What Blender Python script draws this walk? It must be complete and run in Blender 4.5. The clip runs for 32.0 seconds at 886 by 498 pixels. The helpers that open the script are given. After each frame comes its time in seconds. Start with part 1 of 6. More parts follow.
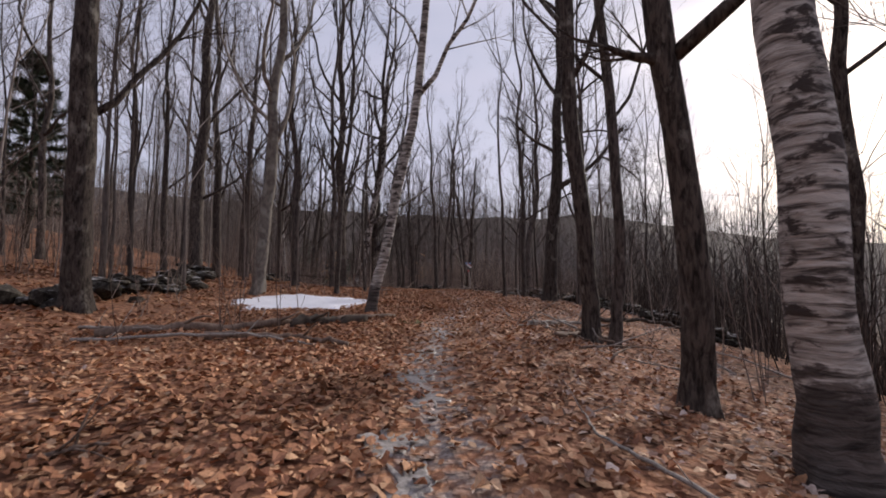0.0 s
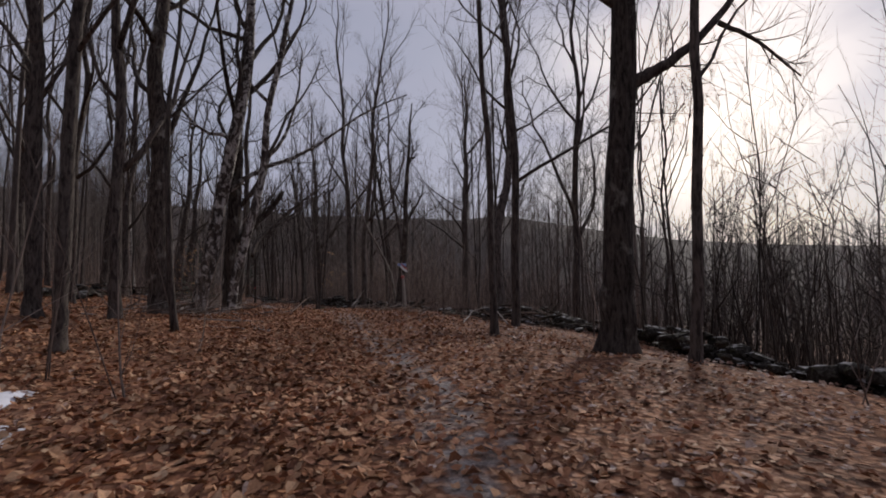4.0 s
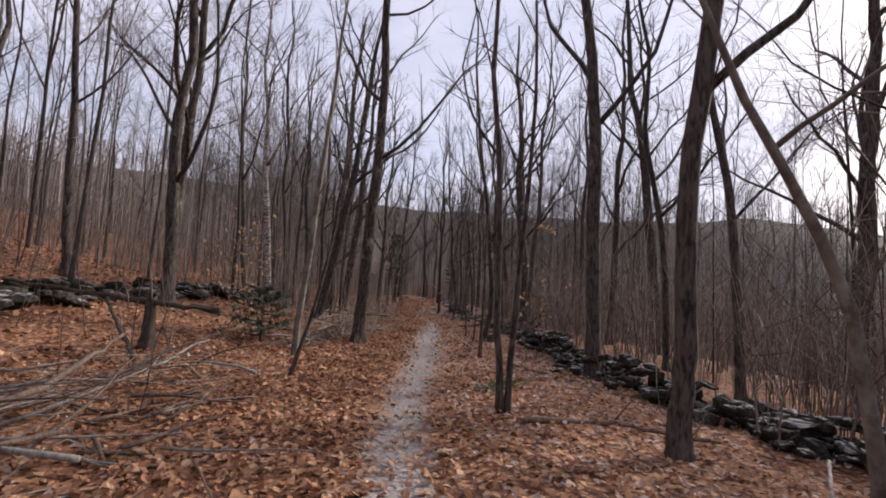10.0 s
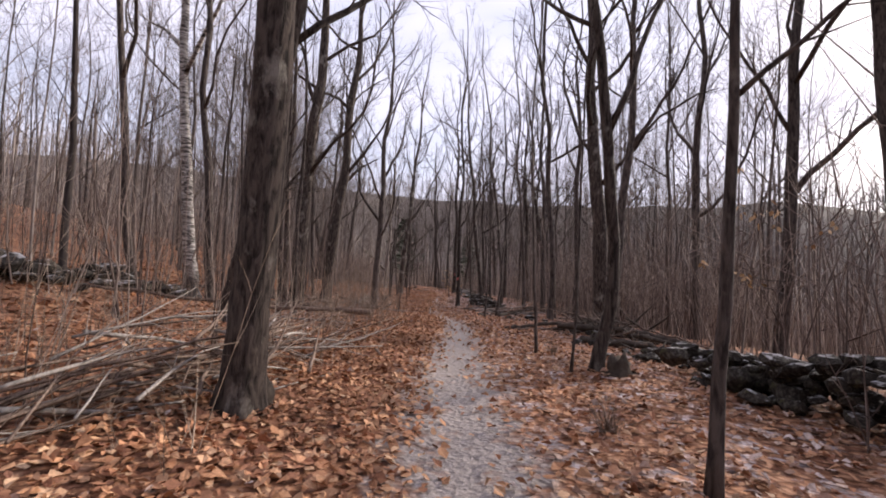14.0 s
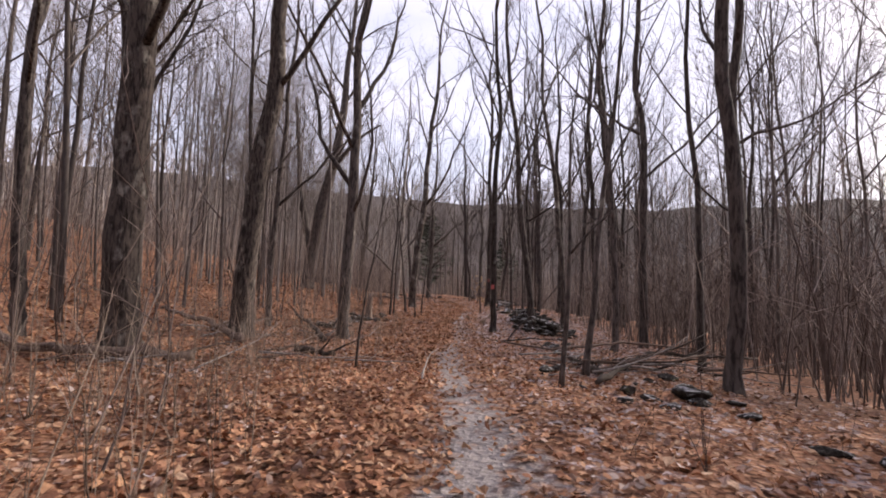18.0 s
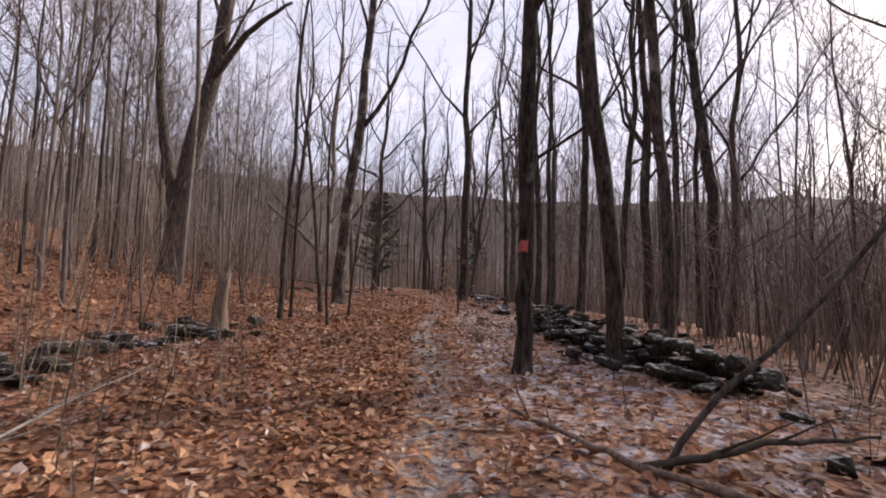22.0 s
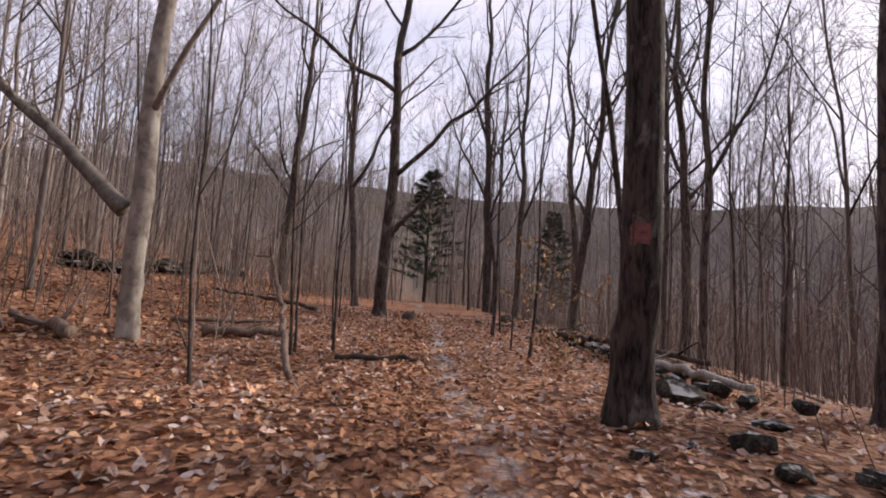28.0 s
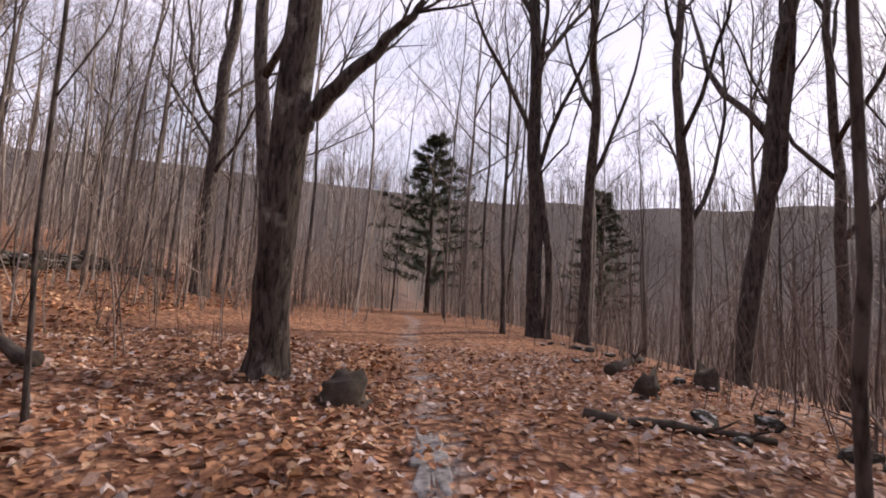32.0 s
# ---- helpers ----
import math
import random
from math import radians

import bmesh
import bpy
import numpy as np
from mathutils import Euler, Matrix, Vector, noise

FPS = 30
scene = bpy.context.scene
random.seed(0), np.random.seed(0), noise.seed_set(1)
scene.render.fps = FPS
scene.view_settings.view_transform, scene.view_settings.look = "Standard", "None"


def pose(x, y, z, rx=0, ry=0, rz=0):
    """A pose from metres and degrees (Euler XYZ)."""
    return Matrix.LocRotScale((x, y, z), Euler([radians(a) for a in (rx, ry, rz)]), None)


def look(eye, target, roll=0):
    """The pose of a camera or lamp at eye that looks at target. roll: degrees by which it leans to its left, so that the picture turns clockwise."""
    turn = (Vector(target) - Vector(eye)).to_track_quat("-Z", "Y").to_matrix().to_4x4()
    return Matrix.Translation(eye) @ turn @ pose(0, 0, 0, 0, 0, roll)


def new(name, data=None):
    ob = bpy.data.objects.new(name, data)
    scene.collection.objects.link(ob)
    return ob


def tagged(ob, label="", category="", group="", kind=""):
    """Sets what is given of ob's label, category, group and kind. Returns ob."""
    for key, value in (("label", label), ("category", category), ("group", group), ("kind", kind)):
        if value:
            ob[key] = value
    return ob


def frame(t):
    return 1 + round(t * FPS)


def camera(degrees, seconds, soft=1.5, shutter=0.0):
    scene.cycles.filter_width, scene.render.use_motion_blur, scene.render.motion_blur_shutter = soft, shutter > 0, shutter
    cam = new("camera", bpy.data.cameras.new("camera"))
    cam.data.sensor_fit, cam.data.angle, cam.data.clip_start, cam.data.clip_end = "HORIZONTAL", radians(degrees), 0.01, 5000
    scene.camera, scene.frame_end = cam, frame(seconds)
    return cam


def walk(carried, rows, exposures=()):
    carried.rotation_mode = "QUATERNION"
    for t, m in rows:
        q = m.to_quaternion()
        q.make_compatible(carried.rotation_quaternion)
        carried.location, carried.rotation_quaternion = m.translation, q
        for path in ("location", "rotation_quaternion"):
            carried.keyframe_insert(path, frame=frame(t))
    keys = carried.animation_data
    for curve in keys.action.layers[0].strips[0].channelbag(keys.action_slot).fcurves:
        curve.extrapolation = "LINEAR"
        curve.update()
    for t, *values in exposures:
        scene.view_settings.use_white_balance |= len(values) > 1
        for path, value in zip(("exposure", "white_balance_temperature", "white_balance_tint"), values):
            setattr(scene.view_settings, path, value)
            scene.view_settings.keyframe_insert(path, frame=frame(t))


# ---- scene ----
cam = camera(86.1, 32.0, soft=1.85, shutter=0.1)
PATH = [
    (0, (0.000, 0.000, 1.269), (-0.001, 1.994, 1.418), 0.24),
    (0.5, (-0.086, 1.457, 1.274), (0.003, 3.449, 1.428), -0.27),
    (1, (-0.194, 2.916, 1.318), (0.015, 4.899, 1.474), -0.68),
    (1.5, (-0.276, 4.385, 1.383), (0.035, 6.354, 1.544), -0.97),
    (2, (-0.297, 5.832, 1.411), (0.070, 7.791, 1.575), -1.06),
    (2.5, (-0.298, 7.291, 1.489), (0.098, 9.245, 1.653), -1.09),
    (3, (-0.288, 8.751, 1.553), (0.113, 10.704, 1.713), -0.99),
    (3.5, (-0.187, 10.117, 1.643), (0.195, 12.074, 1.801), -1.14),
    (5.5, (0.489, 15.897, 1.875), (0.640, 17.885, 2.040), 1.52),
    (6, (0.474, 17.363, 1.937), (0.555, 19.355, 2.104), 1.58),
    (6.5, (0.382, 18.819, 2.074), (0.400, 20.811, 2.248), 1.74),
    (7, (0.237, 20.278, 2.111), (0.178, 22.270, 2.284), 2.03),
    (7.5, (0.025, 21.735, 2.116), (-0.124, 23.722, 2.290), 2.17),
    (8, (-0.176, 23.125, 2.196), (-0.432, 25.101, 2.367), 2.46),
    (8.5, (-0.368, 24.388, 2.302), (-0.725, 26.348, 2.471), 2.78),
    (9, (-0.585, 25.711, 2.344), (-1.011, 27.658, 2.509), 2.85),
    (9.5, (-0.833, 26.959, 2.370), (-1.314, 28.894, 2.531), 3.06),
    (10, (-1.164, 28.141, 2.391), (-1.678, 30.067, 2.550), 3.24),
    (10.5, (-1.548, 29.300, 2.363), (-2.075, 31.223, 2.523), 3.42),
    (11, (-1.916, 30.405, 2.238), (-2.468, 32.321, 2.395), 3.37),
    (11.5, (-2.331, 31.527, 2.121), (-2.904, 33.437, 2.275), 3.26),
    (12, (-2.753, 32.695, 2.023), (-3.358, 34.595, 2.172), 3.33),
    (12.5, (-3.103, 33.899, 1.909), (-3.754, 35.785, 2.049), 3.44),
    (13, (-3.511, 35.138, 1.858), (-4.181, 37.018, 1.984), 3.56),
    (13.5, (-3.877, 36.337, 1.844), (-4.479, 38.240, 1.965), 3.24),
    (15.5, (-5.259, 41.517, 1.722), (-5.773, 43.446, 1.855), 1.77),
    (16, (-5.556, 42.933, 1.710), (-6.122, 44.846, 1.851), 1.86),
    (16.5, (-5.861, 44.362, 1.727), (-6.454, 46.267, 1.872), 1.81),
    (17, (-6.242, 45.756, 1.823), (-6.866, 47.651, 1.972), 2.04),
    (17.5, (-6.570, 47.012, 1.889), (-7.233, 48.892, 2.042), 2.13),
    (18, (-6.898, 48.298, 1.877), (-7.591, 50.169, 2.028), 2.07),
    (18.5, (-7.282, 49.599, 1.807), (-8.003, 51.459, 1.955), 2.19),
    (19, (-7.687, 50.909, 1.771), (-8.398, 52.773, 1.919), 2.23),
    (19.5, (-8.116, 52.244, 1.658), (-8.834, 54.106, 1.799), 2.48),
    (20, (-8.621, 53.551, 1.550), (-9.328, 55.417, 1.685), 2.46),
    (20.5, (-9.116, 54.884, 1.531), (-9.766, 56.771, 1.664), 2.47),
    (21, (-9.652, 56.195, 1.502), (-10.254, 58.097, 1.635), 2.21),
    (21.5, (-10.146, 57.514, 1.423), (-10.712, 59.428, 1.558), 2.17),
    (22, (-10.587, 58.905, 1.370), (-11.097, 60.833, 1.510), 2.06),
    (22.5, (-11.044, 60.256, 1.371), (-11.487, 62.201, 1.516), 1.98),
    (23, (-11.500, 61.559, 1.339), (-11.873, 63.518, 1.489), 1.68),
    (23.5, (-11.873, 62.941, 1.266), (-12.206, 64.907, 1.421), 1.32),
    (24, (-12.302, 64.333, 1.280), (-12.603, 66.304, 1.438), 1.07),
    (24.5, (-12.692, 65.696, 1.295), (-12.977, 67.669, 1.454), 0.88),
    (25, (-13.063, 67.048, 1.319), (-13.355, 69.020, 1.480), 0.96),
    (25.5, (-13.445, 68.395, 1.401), (-13.818, 70.353, 1.567), 1.31),
    (26, (-13.779, 69.733, 1.491), (-14.301, 71.656, 1.659), 2.12),
    (26.5, (-14.116, 71.037, 1.510), (-14.835, 72.896, 1.670), 2.93),
    (28.5, (-15.237, 75.636, 1.794), (-16.029, 77.465, 1.961), 3.51),
    (29, (-15.670, 76.804, 1.874), (-16.371, 78.669, 2.049), 3.03),
    (29.5, (-16.212, 78.014, 1.868), (-16.860, 79.897, 2.047), 2.97),
    (30, (-16.765, 79.195, 1.803), (-17.415, 81.077, 1.986), 2.94),
    (30.5, (-17.313, 80.441, 1.739), (-17.978, 82.318, 1.922), 3.05),
    (31, (-17.927, 81.726, 1.746), (-18.650, 83.582, 1.933), 3.13),
    (31.5, (-18.532, 82.977, 1.671), (-19.310, 84.810, 1.860), 3.19),
    (32, (-19.161, 84.159, 1.653), (-19.979, 85.974, 1.844), 3.46),
]
walk(cam, [(t, look(eye, target, roll)) for t, eye, target, roll in PATH],
     [(0, 0.1, 6500, 13), (2, -0.36, 6400, 12), (3.5, -0.55, 6350, 12), (6, -0.05, 6400, 11), (9, 0.4, 6500, 12), (12.5, 0.82, 6600, 14), (18, 0.95, 6680, 15), (22, 0.8, 6720, 15), (25, 0.72, 6750, 16), (29, 0.8, 6780, 16), (32, 0.87, 6800, 17)])

# ---- daylight: thin cloud with the low sun behind it ----
SUN_AZ, SUN_EL = -40.0, 23.0     # bearing to the right of +y is negative; height, in degrees
world = bpy.data.worlds.new("sky")
world.use_nodes = True
scene.world = world
wn, wl = world.node_tree.nodes, world.node_tree.links
sky = wn.new("ShaderNodeTexSky")
sky.sky_type, sky.sun_disc = "NISHITA", False
sky.sun_elevation, sky.sun_rotation = radians(SUN_EL), radians(-SUN_AZ)
sky.air_density, sky.dust_density, sky.ozone_density = 1.0, 2.0, 2.0
geo = wn.new("ShaderNodeTexCoord")
stretch = wn.new("ShaderNodeMapping")
stretch.inputs["Scale"].default_value = (1.3, 1.3, 4.2)
cloud = wn.new("ShaderNodeTexNoise")
cloud.inputs["Scale"].default_value, cloud.inputs["Detail"].default_value = 1.7, 5.0
cover = wn.new("ShaderNodeMapRange")
cover.inputs[1].default_value, cover.inputs[2].default_value = 0.34, 0.62
cover.inputs[3].default_value, cover.inputs[4].default_value = 0.6, 0.95
veil = wn.new("ShaderNodeMixRGB")
veil.inputs[2].default_value = (5.7, 5.7, 6.9, 1)
back = wn["Background"]
back.inputs[1].default_value = 0.104
wl.new(geo.outputs["Generated"], stretch.inputs["Vector"])
wl.new(stretch.outputs["Vector"], cloud.inputs["Vector"])
wl.new(cloud.outputs["Fac"], cover.inputs[0])
wl.new(cover.outputs[0], veil.inputs[0])
wl.new(sky.outputs[0], veil.inputs[1])
wl.new(veil.outputs[0], back.inputs[0])
sun = new("sun", bpy.data.lights.new("sun", "SUN"))
sun.data.energy, sun.data.angle, sun.data.color = 4.4, radians(6), (1.0, 0.93, 0.84)
az, el = radians(SUN_AZ), radians(SUN_EL)
sun.matrix_world = look((-math.sin(az) * math.cos(el) * 50, math.cos(az) * math.cos(el) * 50, math.sin(el) * 50), (0, 0, 0))



# ---- materials ----
def material(name, rough=0.8, spec=0.3):
    m = bpy.data.materials.new(name)
    m.use_nodes = True
    nt = m.node_tree
    b = nt.nodes["Principled BSDF"]
    b.inputs["Roughness"].default_value = rough
    b.inputs["Specular IOR Level"].default_value = spec
    return m, nt, b


def node(nt, kind, **values):
    n = nt.nodes.new(kind)
    for k, v in values.items():
        n.inputs[k.replace("_", " ")].default_value = v
    return n


def coords(nt, scale=(1, 1, 1), kind="Object"):
    c, m = nt.nodes.new("ShaderNodeTexCoord"), nt.nodes.new("ShaderNodeMapping")
    m.inputs["Scale"].default_value = scale
    nt.links.new(c.outputs[kind], m.inputs["Vector"])
    return m.outputs["Vector"]


def ramp(nt, source, *stops):
    r = nt.nodes.new("ShaderNodeValToRGB")
    e = r.color_ramp.elements
    while len(e) < len(stops):
        e.new(0.5)
    for s, (p, c) in zip(e, stops):
        s.position, s.color = p, (*c, 1)
    nt.links.new(source, r.inputs[0])
    return r.outputs[0]


def mixed(nt, fac, a, b, mode="MIX"):
    x = nt.nodes.new("ShaderNodeMixRGB")
    x.blend_type = mode
    for slot, v in ((0, fac), (1, a), (2, b)):
        if hasattr(v, "is_linked"):
            nt.links.new(v, x.inputs[slot])
        else:
            x.inputs[slot].default_value = v if slot == 0 else (*v, 1)
    return x.outputs[0]


def bumped(nt, b, height, strength=0.5, distance=0.02):
    n = nt.nodes.new("ShaderNodeBump")
    n.inputs["Strength"].default_value, n.inputs["Distance"].default_value = strength, distance
    nt.links.new(height, n.inputs["Height"])
    nt.links.new(n.outputs[0], b.inputs["Normal"])


def bark(name, dark, light, patch, scale=(19, 19, 4.2), lichen=0.5, strength=1.0):
    """Furrowed bark: long ridges, mottled by lichen."""
    m, nt, b = material(name, 0.9, 0.15)
    v = coords(nt, scale)
    furrow = node(nt, "ShaderNodeTexNoise", Scale=1.0, Detail=6.0, Roughness=0.65, Distortion=0.4)
    nt.links.new(v, furrow.inputs["Vector"])
    blot = node(nt, "ShaderNodeTexNoise", Scale=3.2, Detail=7.0, Roughness=0.65)
    nt.links.new(coords(nt, (1, 1, 0.6)), blot.inputs["Vector"])
    info = nt.nodes.new("ShaderNodeObjectInfo")
    base = ramp(nt, furrow.outputs["Fac"], (0.38, dark), (0.58, light))
    spot = ramp(nt, blot.outputs["Fac"], (lichen, (0, 0, 0)), (lichen + 0.12, (1, 1, 1)))
    c = mixed(nt, spot, base, patch)
    shade = nt.nodes.new("ShaderNodeMapRange")
    shade.inputs[3].default_value, shade.inputs[4].default_value = 0.75, 1.2
    nt.links.new(info.outputs["Random"], shade.inputs[0])
    mul = mixed(nt, 1.0, c, (1, 1, 1), "MULTIPLY")
    comb = nt.nodes.new("ShaderNodeCombineColor")
    for i in range(3):
        nt.links.new(shade.outputs[0], comb.inputs[i])
    nt.links.new(comb.outputs[0], mul.node.inputs[2])
    nt.links.new(mul, b.inputs["Base Color"])
    bumped(nt, b, furrow.outputs["Fac"], strength, 0.03)
    return m


BARK = {
    "oak": bark("bark_oak", (0.018, 0.014, 0.012), (0.092, 0.073, 0.062), (0.24, 0.22, 0.19), lichen=0.57),
    "maple": bark("bark_maple", (0.026, 0.021, 0.019), (0.108, 0.088, 0.078), (0.22, 0.2, 0.17), lichen=0.6),
    "lichen_oak": bark("bark_lichened_oak", (0.02, 0.016, 0.014), (0.1, 0.08, 0.068), (0.27, 0.25, 0.22), lichen=0.54),
    "beech": bark("bark_beech", (0.13, 0.11, 0.095), (0.24, 0.21, 0.18), (0.32, 0.3, 0.26), (7, 7, 5), 0.52, 0.35),
}


def birch_bark():
    """Pale curling bark: white sheets, black scars and thin bands across."""
    m, nt, b = material("bark_birch", 0.75, 0.25)
    band = node(nt, "ShaderNodeTexNoise", Scale=1.0, Detail=4.0, Roughness=0.6, Distortion=0.8)
    nt.links.new(coords(nt, (2.6, 2.6, 22)), band.inputs["Vector"])
    blot = node(nt, "ShaderNodeTexNoise", Scale=3.0, Detail=6.0, Roughness=0.65, Distortion=0.5)
    nt.links.new(coords(nt, (1.3, 1.3, 3.4)), blot.inputs["Vector"])
    fine = ramp(nt, band.outputs["Fac"], (0.38, (0.06, 0.05, 0.045)), (0.47, (0.27, 0.245, 0.22)), (0.64, (0.56, 0.53, 0.49)))
    spot = ramp(nt, blot.outputs["Fac"], (0.53, (0, 0, 0)), (0.6, (1, 1, 1)))
    c = mixed(nt, spot, fine, (0.05, 0.04, 0.036))
    # darker colours at the foot, ending raggedly at knee to waist height
    spot_z = nt.nodes.new("ShaderNodeSeparateXYZ")
    nt.links.new(coords(nt), spot_z.inputs[0])
    rough = nt.nodes.new("ShaderNodeMath")
    rough.operation = "MULTIPLY_ADD"
    rough.inputs[1].default_value = -1.3
    nt.links.new(blot.outputs["Fac"], rough.inputs[0])
    nt.links.new(spot_z.outputs["Z"], rough.inputs[2])
    foot = ramp(nt, rough.outputs[0], (0.0, (0, 0, 0)), (0.2, (1, 1, 1)))
    c = mixed(nt, foot, ramp(nt, band.outputs["Fac"], (0.35, (0.02, 0.016, 0.014)), (0.65, (0.13, 0.11, 0.1))), c)
    nt.links.new(c, b.inputs["Base Color"])
    bumped(nt, b, blot.outputs["Fac"], 0.8, 0.04)
    return m


BARK["birch"] = birch_bark()


def shaggy_bark():
    """Old birch: dark ridged bark with torn pale sheets left on it."""
    m, nt, b = material("bark_old_birch", 0.85, 0.15)
    ridge_n = node(nt, "ShaderNodeTexNoise", Scale=1.0, Detail=6.0, Roughness=0.65, Distortion=0.5)
    nt.links.new(coords(nt, (13, 13, 3.0)), ridge_n.inputs["Vector"])
    torn = node(nt, "ShaderNodeTexNoise", Scale=2.6, Detail=7.0, Roughness=0.68, Distortion=0.9)
    nt.links.new(coords(nt, (2.2, 2.2, 1.5)), torn.inputs["Vector"])
    dark = ramp(nt, ridge_n.outputs["Fac"], (0.38, (0.022, 0.017, 0.015)), (0.6, (0.1, 0.08, 0.07)))
    pale = ramp(nt, ridge_n.outputs["Fac"], (0.3, (0.2, 0.175, 0.16)), (0.6, (0.5, 0.47, 0.44)))
    c = mixed(nt, ramp(nt, torn.outputs["Fac"], (0.5, (0, 0, 0)), (0.56, (1, 1, 1))), dark, pale)
    nt.links.new(c, b.inputs["Base Color"])
    bumped(nt, b, torn.outputs["Fac"], 1.0, 0.06)
    return m


BARK["old_birch"] = shaggy_bark()


def twig_material(name, low, mid, high):
    """Bark of far woods and brush, each stem a little different."""
    m, nt, b = material(name, 0.9, 0.1)
    g = nt.nodes.new("ShaderNodeNewGeometry")
    c = ramp(nt, g.outputs["Random Per Island"], (0.0, low), (0.5, mid), (1.0, high))
    n = node(nt, "ShaderNodeTexNoise", Scale=6.0, Detail=3.0)
    nt.links.new(coords(nt, (3, 3, 0.6)), n.inputs["Vector"])
    nt.links.new(mixed(nt, 1.0, c, ramp(nt, n.outputs["Fac"], (0.3, (0.6, 0.6, 0.6)), (0.7, (1.2, 1.2, 1.2))), "MULTIPLY"), b.inputs["Base Color"])
    return m


# lighter copy of the far bark: haze and light painted into slope woods
SLOPE = twig_material("hazed_slope_woods_bark", (0.055, 0.045, 0.041), (0.125, 0.104, 0.094), (0.26, 0.226, 0.205))
TWIG = twig_material("bark_far", (0.045, 0.036, 0.032), (0.1, 0.08, 0.07), (0.2, 0.168, 0.147))
# brush bark darkened: the shade of the backlit slope is in the colour
SHADE = twig_material("shaded_brush_bark", (0.026, 0.02, 0.018), (0.06, 0.047, 0.041), (0.11, 0.09, 0.078))
BRUSH = twig_material("brush_bark", (0.09, 0.065, 0.055), (0.185, 0.14, 0.118), (0.3, 0.24, 0.21))
# bark of the hill woods, paled in colour to stand for distance haze
HILLWOOD = twig_material("hazed_hill_woods_bark", (0.105, 0.086, 0.078), (0.175, 0.147, 0.134), (0.27, 0.236, 0.22))
DRYSTEM = twig_material("dry_stems", (0.14, 0.1, 0.075), (0.28, 0.21, 0.16), (0.42, 0.34, 0.27))


def ground_material():
    """Leaf litter, with the worn gravel trail, frost, and thaw-wet patches laid in by the land's own masks."""
    m, nt, b = material("leaf_litter", 0.9, 0.1)
    p = coords(nt)
    cell = node(nt, "ShaderNodeTexVoronoi", Scale=13.0, Randomness=1.0)
    warp = node(nt, "ShaderNodeTexNoise", Scale=9.0, Detail=3.0)
    add = nt.nodes.new("ShaderNodeVectorMath")
    scl = nt.nodes.new("ShaderNodeVectorMath")
    scl.operation = "SCALE"
    scl.inputs["Scale"].default_value = 0.12
    nt.links.new(p, warp.inputs["Vector"])
    nt.links.new(warp.outputs["Color"], scl.inputs[0])
    nt.links.new(p, add.inputs[0])
    nt.links.new(scl.outputs[0], add.inputs[1])
    nt.links.new(add.outputs[0], cell.inputs["Vector"])
    sep = nt.nodes.new("ShaderNodeSeparateColor")
    nt.links.new(cell.outputs["Color"], sep.inputs[0])
    leaf = ramp(nt, sep.outputs[0], (0.0, (0.11, 0.056, 0.036)), (0.35, (0.26, 0.125, 0.075)), (0.7, (0.38, 0.2, 0.115)), (1.0, (0.47, 0.28, 0.18)))
    edge = ramp(nt, cell.outputs["Distance"], (0.3, (1, 1, 1)), (0.75, (0.5, 0.46, 0.44)))
    leaf = mixed(nt, 1.0, leaf, edge, "MULTIPLY")
    big = node(nt, "ShaderNodeTexNoise", Scale=0.45, Detail=4.0)
    nt.links.new(p, big.inputs["Vector"])
    leaf = mixed(nt, 1.0, leaf, ramp(nt, big.outputs["Fac"], (0.35, (0.72, 0.7, 0.7)), (0.65, (1.2, 1.15, 1.1))), "MULTIPLY")
    # gravel trail
    grit = node(nt, "ShaderNodeTexNoise", Scale=38.0, Detail=6.0, Roughness=0.75)
    nt.links.new(p, grit.inputs["Vector"])
    gravel = ramp(nt, grit.outputs["Fac"], (0.3, (0.14, 0.118, 0.105)), (0.5, (0.29, 0.25, 0.228)), (0.7, (0.46, 0.415, 0.39)))
    mask = nt.nodes.new("ShaderNodeAttribute")
    mask.attribute_name = "trail"
    ragged = node(nt, "ShaderNodeTexNoise", Scale=5.0, Detail=5.0)
    nt.links.new(p, ragged.inputs["Vector"])
    mth = nt.nodes.new("ShaderNodeMath")
    mth.operation = "ADD"
    nt.links.new(mask.outputs["Fac"], mth.inputs[0])
    nt.links.new(ragged.outputs["Fac"], mth.inputs[1])
    worn = ramp(nt, mth.outputs[0], (0.72, (0, 0, 0)), (0.98, (1, 1, 1)))
    c = mixed(nt, worn, leaf, gravel)
    # frost
    ice = nt.nodes.new("ShaderNodeAttribute")
    ice.attribute_name = "frost"
    rime = node(nt, "ShaderNodeTexNoise", Scale=3.4, Detail=6.0, Roughness=0.7)
    nt.links.new(p, rime.inputs["Vector"])
    mt2 = nt.nodes.new("ShaderNodeMath")
    mt2.operation = "ADD"
    nt.links.new(ice.outputs["Fac"], mt2.inputs[0])
    nt.links.new(rime.outputs["Fac"], mt2.inputs[1])
    c = mixed(nt, ramp(nt, mt2.outputs[0], (0.86, (0, 0, 0)), (1.06, (0.7, 0.7, 0.7))), c, (0.6, 0.58, 0.61))
    # far hills, bare woods; distance haze is mixed into this colour
    wood = nt.nodes.new("ShaderNodeAttribute")
    wood.attribute_name = "far"
    nt.links.new(mixed(nt, wood.outputs["Fac"], c, (0.08, 0.066, 0.059)), b.inputs["Base Color"])
    bumped(nt, b, cell.outputs["Distance"], 0.8, 0.04)
    return m


